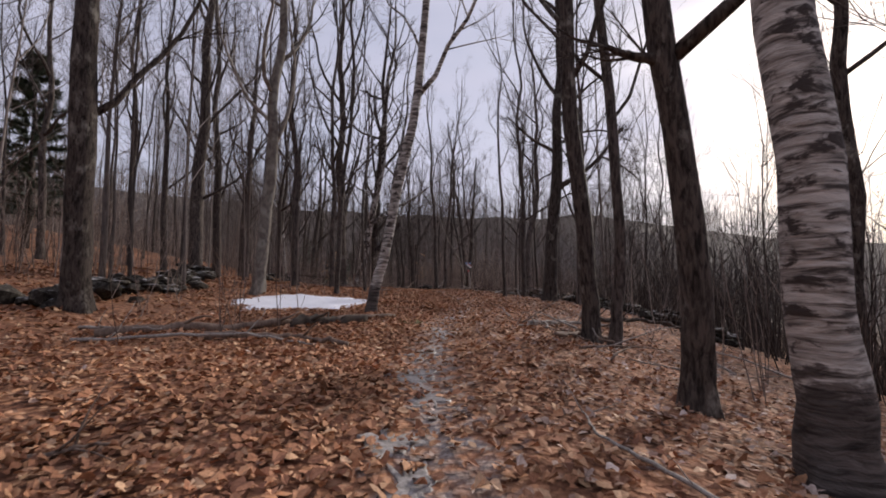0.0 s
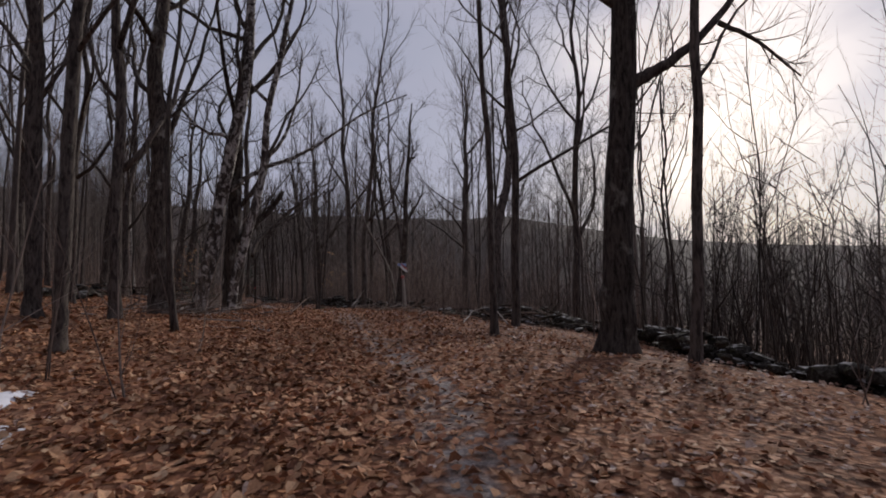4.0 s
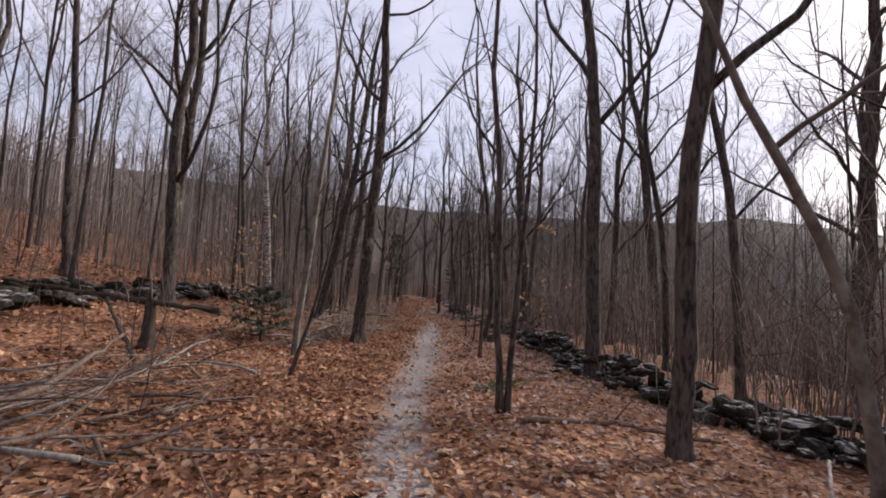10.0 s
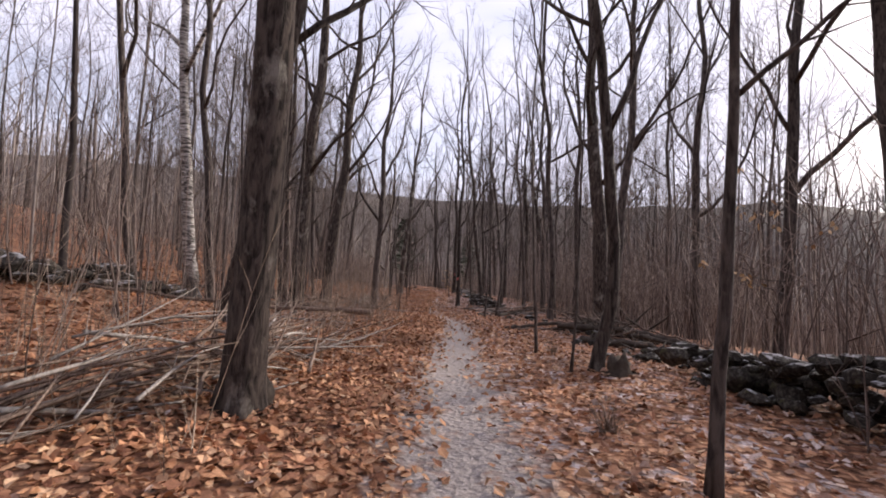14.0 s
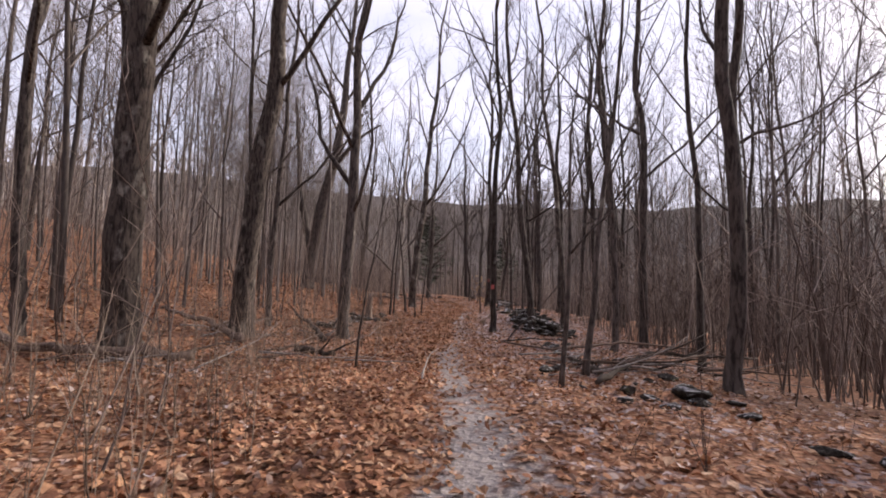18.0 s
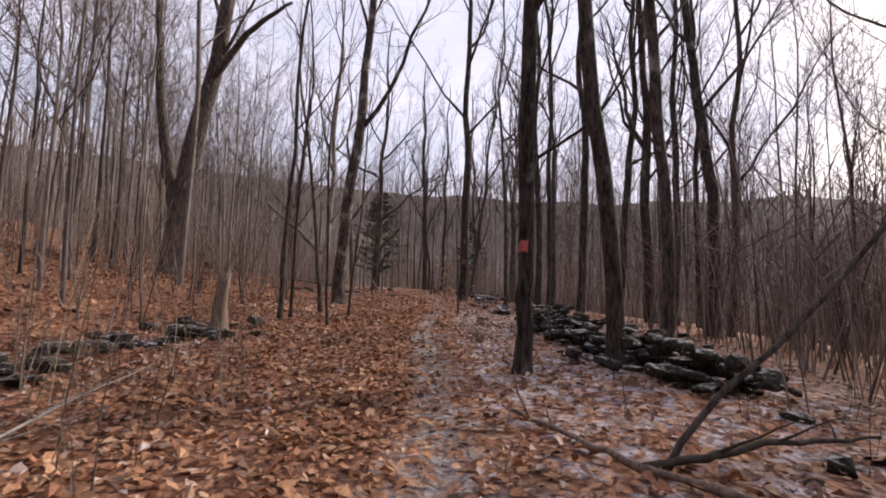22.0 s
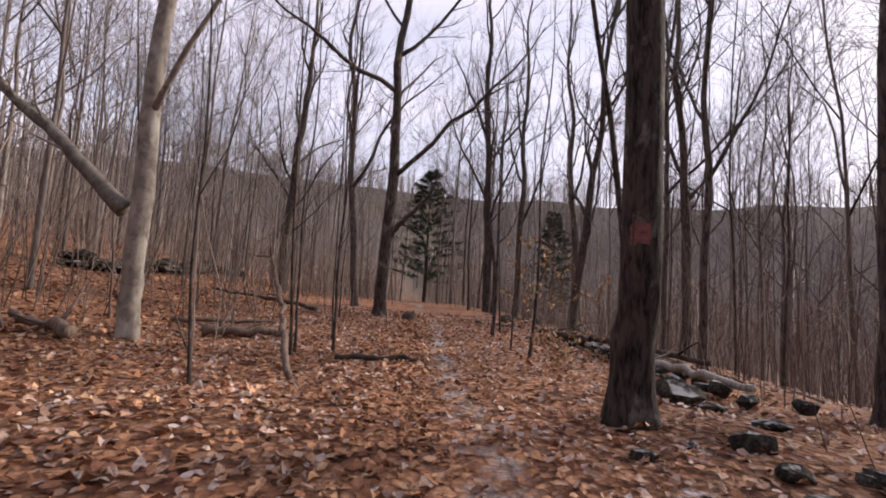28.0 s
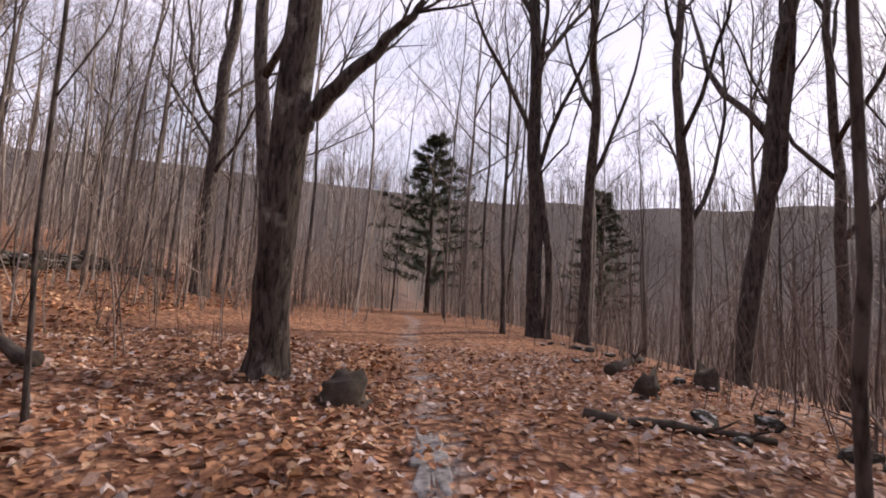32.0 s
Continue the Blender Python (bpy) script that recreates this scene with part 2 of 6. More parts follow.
def leaf_material(name, *stops):
    m, nt, b = material(name, 0.75, 0.15)
    g = nt.nodes.new("ShaderNodeNewGeometry")
    c = ramp(nt, g.outputs["Random Per Island"], *stops)
    n = node(nt, "ShaderNodeTexNoise", Scale=60.0, Detail=3.0)
    nt.links.new(coords(nt), n.inputs["Vector"])
    c = mixed(nt, 1.0, c, ramp(nt, n.outputs["Fac"], (0.3, (0.7, 0.7, 0.7)), (0.7, (1.15, 1.15, 1.15))), "MULTIPLY")
    # drifts of darker, wetter leaves and of paler, drier ones
    drift = node(nt, "ShaderNodeTexNoise", Scale=1.1, Detail=5.0, Roughness=0.6)
    nt.links.new(coords(nt), drift.inputs["Vector"])
    c = mixed(nt, 1.0, c, ramp(nt, drift.outputs["Fac"], (0.34, (0.56, 0.54, 0.54)), (0.52, (1.0, 1.0, 1.0)), (0.68, (1.22, 1.26, 1.32))), "MULTIPLY")
    nt.links.new(c, b.inputs["Base Color"])
    return m


LEAF = leaf_material("dead_leaves", (0.0, (0.2, 0.092, 0.056)), (0.25, (0.34, 0.155, 0.085)), (0.6, (0.47, 0.24, 0.128)), (0.85, (0.52, 0.3, 0.17)), (1.0, (0.55, 0.37, 0.235)))
LEAF_PALE = leaf_material("rimed_leaves", (0.0, (0.24, 0.14, 0.1)), (0.35, (0.4, 0.25, 0.18)), (0.7, (0.5, 0.36, 0.285)), (1.0, (0.6, 0.49, 0.43)))
LEAF_TAN = leaf_material("clinging_leaves", (0.0, (0.4, 0.23, 0.11)), (0.5, (0.52, 0.33, 0.17)), (1.0, (0.62, 0.45, 0.27)))
GROUND = ground_material()


def stone_material():
    m, nt, b = material("field_stone", 0.9, 0.12)
    info = nt.nodes.new("ShaderNodeObjectInfo")
    n = node(nt, "ShaderNodeTexNoise", Scale=7.0, Detail=9.0, Roughness=0.78)
    nt.links.new(coords(nt), n.inputs["Vector"])
    c = ramp(nt, n.outputs["Fac"], (0.36, (0.012, 0.01, 0.009)), (0.5, (0.036, 0.03, 0.025)), (0.64, (0.12, 0.108, 0.092)))
    moss = node(nt, "ShaderNodeTexNoise", Scale=3.2, Detail=6.0)
    nt.links.new(coords(nt), moss.inputs["Vector"])
    c = mixed(nt, ramp(nt, moss.outputs["Fac"], (0.58, (0, 0, 0)), (0.7, (0.7, 0.7, 0.7))), c, (0.075, 0.072, 0.035))
    tone = ramp(nt, info.outputs["Random"], (0, (0.6, 0.6, 0.6)), (1, (1.3, 1.28, 1.25)))
    c = mixed(nt, 1.0, c, tone, "MULTIPLY")
    # rime lies on the upper faces
    g = nt.nodes.new("ShaderNodeNewGeometry")
    up = nt.nodes.new("ShaderNodeSeparateXYZ")
    nt.links.new(g.outputs["Normal"], up.inputs[0])
    some = nt.nodes.new("ShaderNodeMath")
    some.operation = "ADD"
    nt.links.new(up.outputs["Z"], some.inputs[0])
    nt.links.new(moss.outputs["Fac"], some.inputs[1])
    c = mixed(nt, 0.0, c, (0.55, 0.53, 0.53))
    wide = nt.nodes.new("ShaderNodeMapRange")
    wide.inputs[1].default_value, wide.inputs[2].default_value, wide.inputs[4].default_value = 1.42, 1.56, 0.65
    nt.links.new(some.outputs[0], wide.inputs[0])
    nt.links.new(wide.outputs[0], c.node.inputs[0])
    nt.links.new(c, b.inputs["Base Color"])
    bumped(nt, b, n.outputs["Fac"], 0.7, 0.03)
    return m


STONE = stone_material()


def plain(name, a, b2, scale=8.0, rough=0.8, spec=0.3, bump=0.4, stretch=(1, 1, 1)):
    m, nt, b = material(name, rough, spec)
    n = node(nt, "ShaderNodeTexNoise", Scale=scale, Detail=6.0, Roughness=0.65)
    nt.links.new(coords(nt, stretch), n.inputs["Vector"])
    nt.links.new(ramp(nt, n.outputs["Fac"], (0.3, a), (0.7, b2)), b.inputs["Base Color"])
    bumped(nt, b, n.outputs["Fac"], bump, 0.02)
    return m


SNOW = plain("old_snow", (0.62, 0.63, 0.68), (0.82, 0.82, 0.86), 6.0, 0.6, 0.3, 0.3)
ICE = plain("wet_ice", (0.1, 0.086, 0.076), (0.4, 0.37, 0.345), 16.0, 0.45, 0.25, 0.7)
DEADWOOD = plain("dead_wood", (0.07, 0.048, 0.038), (0.26, 0.19, 0.148), 5.0, 0.9, 0.15, 0.6, (6, 6, 1.0))
GREYWOOD = plain("weathered_wood", (0.16, 0.14, 0.125), (0.42, 0.38, 0.34), 5.0, 0.9, 0.15, 0.6, (6, 6, 1.0))
ROTTEN = plain("rotten_wood", (0.028, 0.022, 0.018), (0.1, 0.08, 0.065), 7.0, 0.95, 0.1, 0.8)
FERN = plain("fern_fronds", (0.045, 0.07, 0.025), (0.12, 0.16, 0.06), 12.0, 0.8, 0.2, 0.3)
NEEDLE = plain("pine_needles", (0.055, 0.07, 0.05), (0.12, 0.14, 0.1), 9.0, 0.8, 0.2, 0.5)
RED = plain("red_paint", (0.3, 0.06, 0.06), (0.55, 0.14, 0.13), 14.0, 0.7, 0.3, 0.3)
FADED = plain("faded_red_paint", (0.09, 0.05, 0.045), (0.3, 0.1, 0.095), 22.0, 0.85, 0.2, 0.6)
WHITE = plain("white_paint", (0.62, 0.6, 0.58), (0.8, 0.79, 0.77), 14.0, 0.6, 0.3, 0.2)
PALEBLUE = plain("pale_blue_paint", (0.22, 0.28, 0.44), (0.36, 0.43, 0.6), 14.0, 0.6, 0.3, 0.2)
BLUE = plain("blue_paint", (0.05, 0.13, 0.36), (0.09, 0.2, 0.5), 14.0, 0.6, 0.3, 0.2)
# ---- lie of the land: the trail's line (x, y, height) and the slopes beside it ----
TRAIL = np.array([
    (0.3, -45.0, -0.6), (0.1, -12.0, -0.15), (0.0, 0.0, 0.08), (-0.29, 5.8, 0.32), (-0.2, 10.1, 0.5), (0.4, 15.0, 0.6),
    (0.45, 17.6, 0.72), (0.05, 21.5, 0.84), (-0.6, 25.7, 0.95), (-1.55, 29.3, 0.93), (-2.75, 32.7, 0.73), (-3.9, 36.3, 0.58),
    (-5.3, 41.5, 0.5), (-6.9, 48.3, 0.5), (-8.6, 53.5, 0.4), (-10.6, 58.9, 0.25), (-12.3, 64.3, 0.16), (-13.8, 69.7, 0.33),
    (-15.2, 75.6, 0.52), (-17.3, 80.4, 0.58), (-19.2, 84.2, 0.6), (-22.0, 89.5, 0.66), (-26.5, 98.0, 0.72), (-33.0, 110.0, 0.5), (-60.0, 160.0, -1.5)])
TRAIL_S = np.r_[0, np.cumsum(np.hypot(*np.diff(TRAIL[:, :2], axis=0).T))] - math.hypot(0.2, 33.0) - 12.0


def along(x, y):
    """Distance along the trail and distance to its right, for arrays of places."""
    x, y = np.atleast_1d(np.asarray(x, float)), np.atleast_1d(np.asarray(y, float))
    best, s, d = np.full(x.shape, 1e9), np.zeros(x.shape), np.zeros(x.shape)
    for a, b, s0 in zip(TRAIL[:-1], TRAIL[1:], TRAIL_S[:-1]):
        ux, uy = b[0] - a[0], b[1] - a[1]
        n = math.hypot(ux, uy)
        u = np.clip(((x - a[0]) * ux + (y - a[1]) * uy) / n ** 2, 0, 1)
        px, py = x - a[0] - u * ux, y - a[1] - u * uy
        r = np.hypot(px, py)
        near = r < best
        best = np.where(near, r, best)
        s = np.where(near, s0 + u * n, s)
        d = np.where(near, np.where((ux * py - uy * px) < 0, r, -r), d)
    return s, d


def ridge(x, y):
    """Height of the hills far off, by their bearing from the middle of the walk."""
    dx, dy = x + 8.0, y - 45.0
    r, az = np.hypot(dx, dy), np.degrees(np.arctan2(-dx, dy))
    el = np.interp(az, (-180, -120, -85, -60, -45, -32, -20, -8, 5, 20, 50, 90, 180), (4, 2.6, 2.4, 3.4, 5.1, 6.9, 9.1, 10.0, 9.6, 10.0, 10.5, 8.0, 4))
    top = 330.0 * np.tan(np.radians(el)) + 2.2 * np.sin(az * 0.17) + 0.9 * np.sin(az * 0.6 + 1)
    return r, top


def ground(x, y):
    """Height of the ground, for arrays of places."""
    x, y = np.atleast_1d(np.asarray(x, float)), np.atleast_1d(np.asarray(y, float))
    s, d = along(x, y)
    z = np.interp(s, TRAIL_S, TRAIL[:, 2])
    far, level = np.clip((s - 30.0) / 14.0, 0, 1), np.clip((s - 46.0) / 8.0, 0, 1)
    steep = np.clip((s - 78.0) / 8.0, 0, 1)
    out, down = (0, 1.0, 2.2, 4, 7, 13, 25, 50, 95, 400), (0, 1.0, 2.5, 4, 6, 9, 14, 25, 50, 95, 400)
    l0 = np.interp(-d, out, (0, 0.02, 0.06, 0.1, 0.2, 0.8, 2.3, 4.8, 8.0, 16.0))
    l1 = np.interp(-d, out, (0, 0.02, 0.1, 0.32, 0.85, 2.1, 4.6, 9.0, 13.0, 20.0))
    l2 = np.interp(-d, out, (0, 0.02, 0.03, 0.08, 0.22, 1.2, 3.7, 8.4, 13.0, 20.0))
    r0 = np.interp(d, down, (0, 0.0, -0.06, -0.2, -0.42, -1.3, -3.2, -8.0, -15.0, -20.0, -20.0))
    r1 = np.interp(d, down, (0, 0.02, 0.06, 0.04, -0.08, -0.36, -0.95, -3.0, -8.5, -13.0, -13.0))
    r2 = np.interp(d, down, (0, 0.02, 0.02, -0.08, -0.35, -0.95, -1.9, -4.2, -9.0, -13.0, -13.0))
    left, right = l0 + (l1 - l0) * far, r0 + (r1 - r0) * far
    z = z + np.where(d < 0, left + (l2 - left) * level, right + (r2 - right) * steep)
    z = z + np.clip((15.0 - s) / 6.0, 0, 1) * np.interp(d, (0, 1.5, 3.5, 6), (0, 0, -0.22, -0.25))
    wide = np.clip(np.abs(d) / 3.0, 0.15, 1.0)
    z = z + wide * (0.06 * np.sin(x * 0.9 + 0.4 * y) * np.sin(y * 0.7 - 0.3 * x) + 0.035 * np.sin(2.3 * x + 1.1 * y) * np.sin(1.9 * y - 0.8 * x))
    r, top = ridge(x, y)
    u = np.clip((r - 110.0) / 220.0, 0, 1)
    return z + (top - z) * u * u * (3 - 2 * u)


# ---- shapes ----
def mesh_of(name, verts, faces, mat, smooth=True):
    """A mesh from an array of places and arrays of three- or four-cornered faces."""
    me = bpy.data.meshes.new(name)
    verts = np.asarray(verts, np.float32).reshape(-1, 3)
    groups = [np.asarray(f, np.int32) for f in faces if len(f)]
    loops = np.concatenate([f.ravel() for f in groups])
    sizes = np.concatenate([np.full(len(f), f.shape[1], np.int32) for f in groups])
    me.vertices.add(len(verts))
    me.vertices.foreach_set("co", verts.ravel())
    me.loops.add(len(loops))
    me.loops.foreach_set("vertex_index", loops)
    me.polygons.add(len(sizes))
    me.polygons.foreach_set("loop_start", np.r_[0, np.cumsum(sizes)[:-1]].astype(np.int32))
    me.update(calc_edges=True)
    me.validate()
    me.polygons.foreach_set("use_smooth", np.full(len(me.polygons), smooth))
    me.materials.append(mat)
    return me


class Shape:
    """Gathers tubes and sheets into one mesh."""

    def __init__(self):
        self.v, self.q, self.t, self.n = [], [], [], 0

    def add(self, verts, quads=(), tris=()):
        verts = np.asarray(verts, float).reshape(-1, 3)
        self.v.append(verts)
        if len(quads):
            self.q.append(np.asarray(quads) + self.n)
        if len(tris):
            self.t.append(np.asarray(tris) + self.n)
        self.n += len(verts)

    def tube(self, line, radii, sides=6, rough=0.0, rng=None, closed=True):
        line, radii = np.asarray(line, float), np.asarray(radii, float)
        way = np.gradient(line, axis=0)
        way /= np.linalg.norm(way, axis=1)[:, None] + 1e-9
        ref = np.where(np.abs(way[:, 2:]) > 0.9, np.array([[1.0, 0, 0]]), np.array([[0, 0, 1.0]]))
        if abs(way[0, 2]) > 0.7:
            ref = np.tile([[1.0, 0, 0]], (len(line), 1))
        elif abs(way[:, 2]).max() < 0.95:
            ref = np.tile([[0, 0, 1.0]], (len(line), 1))
        a = np.cross(way, ref)
        a /= np.linalg.norm(a, axis=1)[:, None] + 1e-9
        b = np.cross(way, a)
        ang = np.arange(sides) * 2 * np.pi / sides
        r = radii[:, None] * np.ones(sides)
        if rough and rng is not None:
            r = r * (1 + rough * rng.normal(size=r.shape))
        ring = line[:, None] + r[..., None] * (np.cos(ang)[None, :, None] * a[:, None] + np.sin(ang)[None, :, None] * b[:, None])
        i, j = np.meshgrid(np.arange(len(line) - 1), np.arange(sides), indexing="ij")
        k = (j + 1) % sides
        quads = np.stack([i * sides + j, i * sides + k, (i + 1) * sides + k, (i + 1) * sides + j], -1).reshape(-1, 4)
        verts = ring.reshape(-1, 3)
        tris = []
        if closed:
            verts = np.vstack([verts, line[:1], line[-1:]])
            n0, n1, off = len(verts) - 2, len(verts) - 1, (len(line) - 1) * sides
            for s in range(sides):
                tris += [(n0, (s + 1) % sides, s), (n1, off + s, off + (s + 1) % sides)]
        self.add(verts, quads, tris)

    def arrays(self):
        return np.vstack(self.v), [np.vstack(self.q) if self.q else np.zeros((0, 4), int), np.vstack(self.t) if self.t else np.zeros((0, 3), int)]

    def mesh(self, name, mat, smooth=True):
        v, f = self.arrays()
        return mesh_of(name, v, f, mat, smooth)


def part(name, shape, mat, parent, label="", smooth=True):
    ob = new(name, shape.mesh(name, mat, smooth))
    ob.parent = parent
    if label:
        ob["label"] = label
    return ob


def empty(name, x, y, z, label, category, group="", turn=0.0):
    e = new(name)
    e.matrix_world = pose(x, y, z, 0, 0, turn)
    return tagged(e, label, category, group)


def at_trail(s, d):
    """The place a distance along the trail and a distance to its right, on the ground."""
    i = int(np.clip(np.searchsorted(TRAIL_S, s) - 1, 0, len(TRAIL) - 2))
    a, b = TRAIL[i], TRAIL[i + 1]
    u = (s - TRAIL_S[i]) / (TRAIL_S[i + 1] - TRAIL_S[i])
    n = math.hypot(b[0] - a[0], b[1] - a[1])
    x, y = a[0] + u * (b[0] - a[0]) + d * (b[1] - a[1]) / n, a[1] + u * (b[1] - a[1]) - d * (b[0] - a[0]) / n
    return x, y, float(ground(x, y)[0])


# ---- the land ----
def frost_at(s, d):
    """How rimed the ground is: more beyond the trail's right edge, in drifts."""
    a = np.interp(s, (-20, 8, 20, 28, 40, 56, 66, 74, 80, 110), (0.26, 0.27, 0.26, 0.26, 0.33, 0.32, 0.4, 0.42, 0.28, 0.26))
    near = np.clip((d + 0.5) / 1.4, 0, 1) * np.interp(d, (2.5, 5, 9, 18), (1, 0.9, 0.6, 0.2))
    return a * near + np.where((d < -0.8) & (d > -5), np.interp(s, (44, 62, 72, 90), (0.02, 0.22, 0.2, 0.22)), 0)


def trail_line(s):
    """Where the worn line lies, how wide it is and how bare, along the trail."""
    mid = np.interp(s, (0, 12, 30, 120), (0.0, 0.25, 0.1, 0.15)) + 0.12 * np.sin(s * 0.5)
    width = np.interp(s, (0, 12, 22, 34, 44, 50, 56, 64, 76, 84, 92), (0.5, 0.5, 0.6, 0.42, 0.72, 0.6, 0.5, 0.45, 0.36, 0.24, 0.24))
    bare = np.interp(s, (0, 20, 30, 36, 50, 58, 66, 90), (0.62, 0.55, 0.75, 0.93, 0.97, 0.8, 0.6, 0.6))
    return mid, width, bare


def build_ground():
    xs = np.r_[np.linspace(-900, -120, 14)[:-1], np.linspace(-120, -34, 30)[:-1], np.linspace(-34, 14, 130), np.linspace(14, 120, 36)[1:], np.linspace(120, 900, 14)[1:]]
    ys = np.r_[np.linspace(-700, -60, 12)[:-1], np.linspace(-60, -4, 24)[:-1], np.linspace(-4, 106, 300), np.linspace(106, 200, 32)[1:], np.linspace(200, 1000, 14)[1:]]
    gx, gy = np.meshgrid(xs, ys)
    fx, fy = gx.ravel(), gy.ravel()
    fz = ground(fx, fy)
    s, d = along(fx, fy)
    # a beaten hollow along the trail
    fz = fz - 0.05 * np.exp(-(d / 0.45) ** 2) * (s > -60)
    i, j = np.meshgrid(np.arange(len(ys) - 1), np.arange(len(xs) - 1), indexing="ij")
    w = len(xs)
    quads = np.stack([i * w + j, i * w + j + 1, (i + 1) * w + j + 1, (i + 1) * w + j], -1).reshape(-1, 4)
    me = mesh_of("ground", np.stack([fx, fy, fz], 1), [quads], GROUND)
    r, _ = ridge(fx, fy)
    wander, width, _ = trail_line(s)
    amount = np.interp(s, (0, 10, 20, 30, 36, 50, 56, 66, 72, 90), (0.42, 0.4, 0.38, 0.48, 0.6, 0.64, 0.54, 0.42, 0.42, 0.45))
    for name, values in (("trail", amount * np.exp(-((d - wander) / width) ** 2)), ("frost", frost_at(s, d)), ("far", np.clip((r - 70) / 90, 0, 1))):
        me.attributes.new(name, "FLOAT", "POINT").data.foreach_set("value", values.astype(np.float32))
    tagged(new("ground", me), "woodland floor of brown leaf litter with a worn gravel trail", "ground", kind="structure")


build_ground()


def build_leaves(name, count, s_range, d_range, mat, keep, label, size=(0.06, 0.12), seed=3, lift=0.015):
    """Fallen leaves strewn over the ground, each a curled blade folded along its rib."""
    rng = np.random.default_rng(seed)
    s, d = rng.uniform(*s_range, count), rng.uniform(*d_range, count)
    ok = rng.random(count) < keep(s, d)
    s, d = s[ok], d[ok]
    i = np.clip(np.searchsorted(TRAIL_S, s) - 1, 0, len(TRAIL) - 2)
    a, b = TRAIL[i], TRAIL[i + 1]
    u = ((s - TRAIL_S[i]) / (TRAIL_S[i + 1] - TRAIL_S[i]))[:, None]
    way = (b - a)[:, :2] / np.hypot(*(b - a)[:, :2].T)[:, None]
    xy = a[:, :2] + u * (b - a)[:, :2] + d[:, None] * np.stack([way[:, 1], -way[:, 0]], 1)
    n = len(s)
    z = ground(xy[:, 0], xy[:, 1]) - 0.05 * np.exp(-(d / 0.45) ** 2) + lift * rng.uniform(0.2, 1.6, n)
    L, W = rng.uniform(*size, n), rng.uniform(0.55, 0.95, n)
    shape = np.array([(-0.5, 0, 0), (-0.12, 0.5, 1), (0.22, 0.36, 1), (0.5, 0, 0.2), (0.22, -0.36, 1), (-0.12, -0.5, 1)])
    curl = rng.uniform(-0.12, 0.34, n)
    loc = np.empty((n, 6, 3))
    loc[..., 0] = shape[:, 0] * L[:, None]
    loc[..., 1] = shape[:, 1] * (L * W)[:, None]
    loc[..., 2] = shape[:, 2] * (curl * L)[:, None] * (1 + 0.5 * rng.normal(size=(n, 6)))
    turn, tip, bank = rng.uniform(0, 2 * np.pi, n), rng.normal(0, 0.26, n), rng.normal(0, 0.26, n)
    ct, st = np.cos(turn), np.sin(turn)
    x, y, zz = loc[..., 0], loc[..., 1], loc[..., 2]
    zz = zz + x * tip[:, None] + y * bank[:, None]
    v = np.stack([xy[:, :1] + x * ct[:, None] - y * st[:, None], xy[:, 1:] + x * st[:, None] + y * ct[:, None], z[:, None] + zz + 0.01], -1)
    base = np.arange(n)[:, None] * 6
    quads = np.vstack([base + np.array([[0, 3, 2, 1]]), base + np.array([[0, 5, 4, 3]])])
    return tagged(new(name, mesh_of(name, v.reshape(-1, 3), [quads], mat, False)), label, "leaves", kind="stuff")


def on_trail(s, d):
    mid, width, bare = trail_line(s)
    return 1 - bare * np.exp(-((d - mid) / width) ** 2)


def rimed(s, d):
    bleached = np.interp(s, (72, 82), (0, 0.4)) * np.exp(-(d / 4.0) ** 2)
    return np.clip(frost_at(s, d) * 2.1 + bleached, 0, 0.9)


build_leaves("fallen_leaves", 165000, (-3, 96), (-5.5, 4.5), LEAF, lambda s, d: on_trail(s, d) * (1 - rimed(s, d)), "brown and russet fallen leaves", (0.045, 0.1), seed=4)
build_leaves("rimed_leaves", 130000, (-3, 96), (-5.5, 6.5), LEAF_PALE, lambda s, d: on_trail(s, d) * rimed(s, d) * np.interp(d, (-1, 1.2), (1.0, 0.7)), "pale fallen leaves touched with rime", (0.045, 0.1), seed=5)
build_leaves("trail_leaves", 70000, (-2, 95), (-2.6, 2.2), LEAF, lambda s, d: on_trail(s, d) * (1 - rimed(s, d)), "brown and russet leaves along the trail", (0.05, 0.11), 8, 0.03)
build_leaves("outer_leaves", 36000, (-3, 112), (-16, -5.5), LEAF, lambda s, d: 0.9 + 0 * s, "brown fallen leaves under the trees", (0.09, 0.16), 6)


# ---- trees ----
def grow(rng, start, way, length, r0, segs, rise, wobble):
    """A limb's line and radii: it sets off along way and bends upward."""
    line, w, p = [np.array(start, float)], np.array(way, float), np.array(start, float)
    for _ in range(segs):
        w = w + rng.normal(0, wobble, 3) + np.array([0, 0, rise])
        w /= np.linalg.norm(w)
        p = p + w * length / segs
        line.append(p.copy())
    return np.array(line), r0 * np.linspace(1, 0.22, segs + 1), w


def aside(rng, way, spread):
    """A direction that leans off way by the spread, in radians, to any side."""
    a = np.cross(way, rng.normal(size=3))
    a /= np.linalg.norm(a) + 1e-9
    return way * math.cos(spread) + a * math.sin(spread)


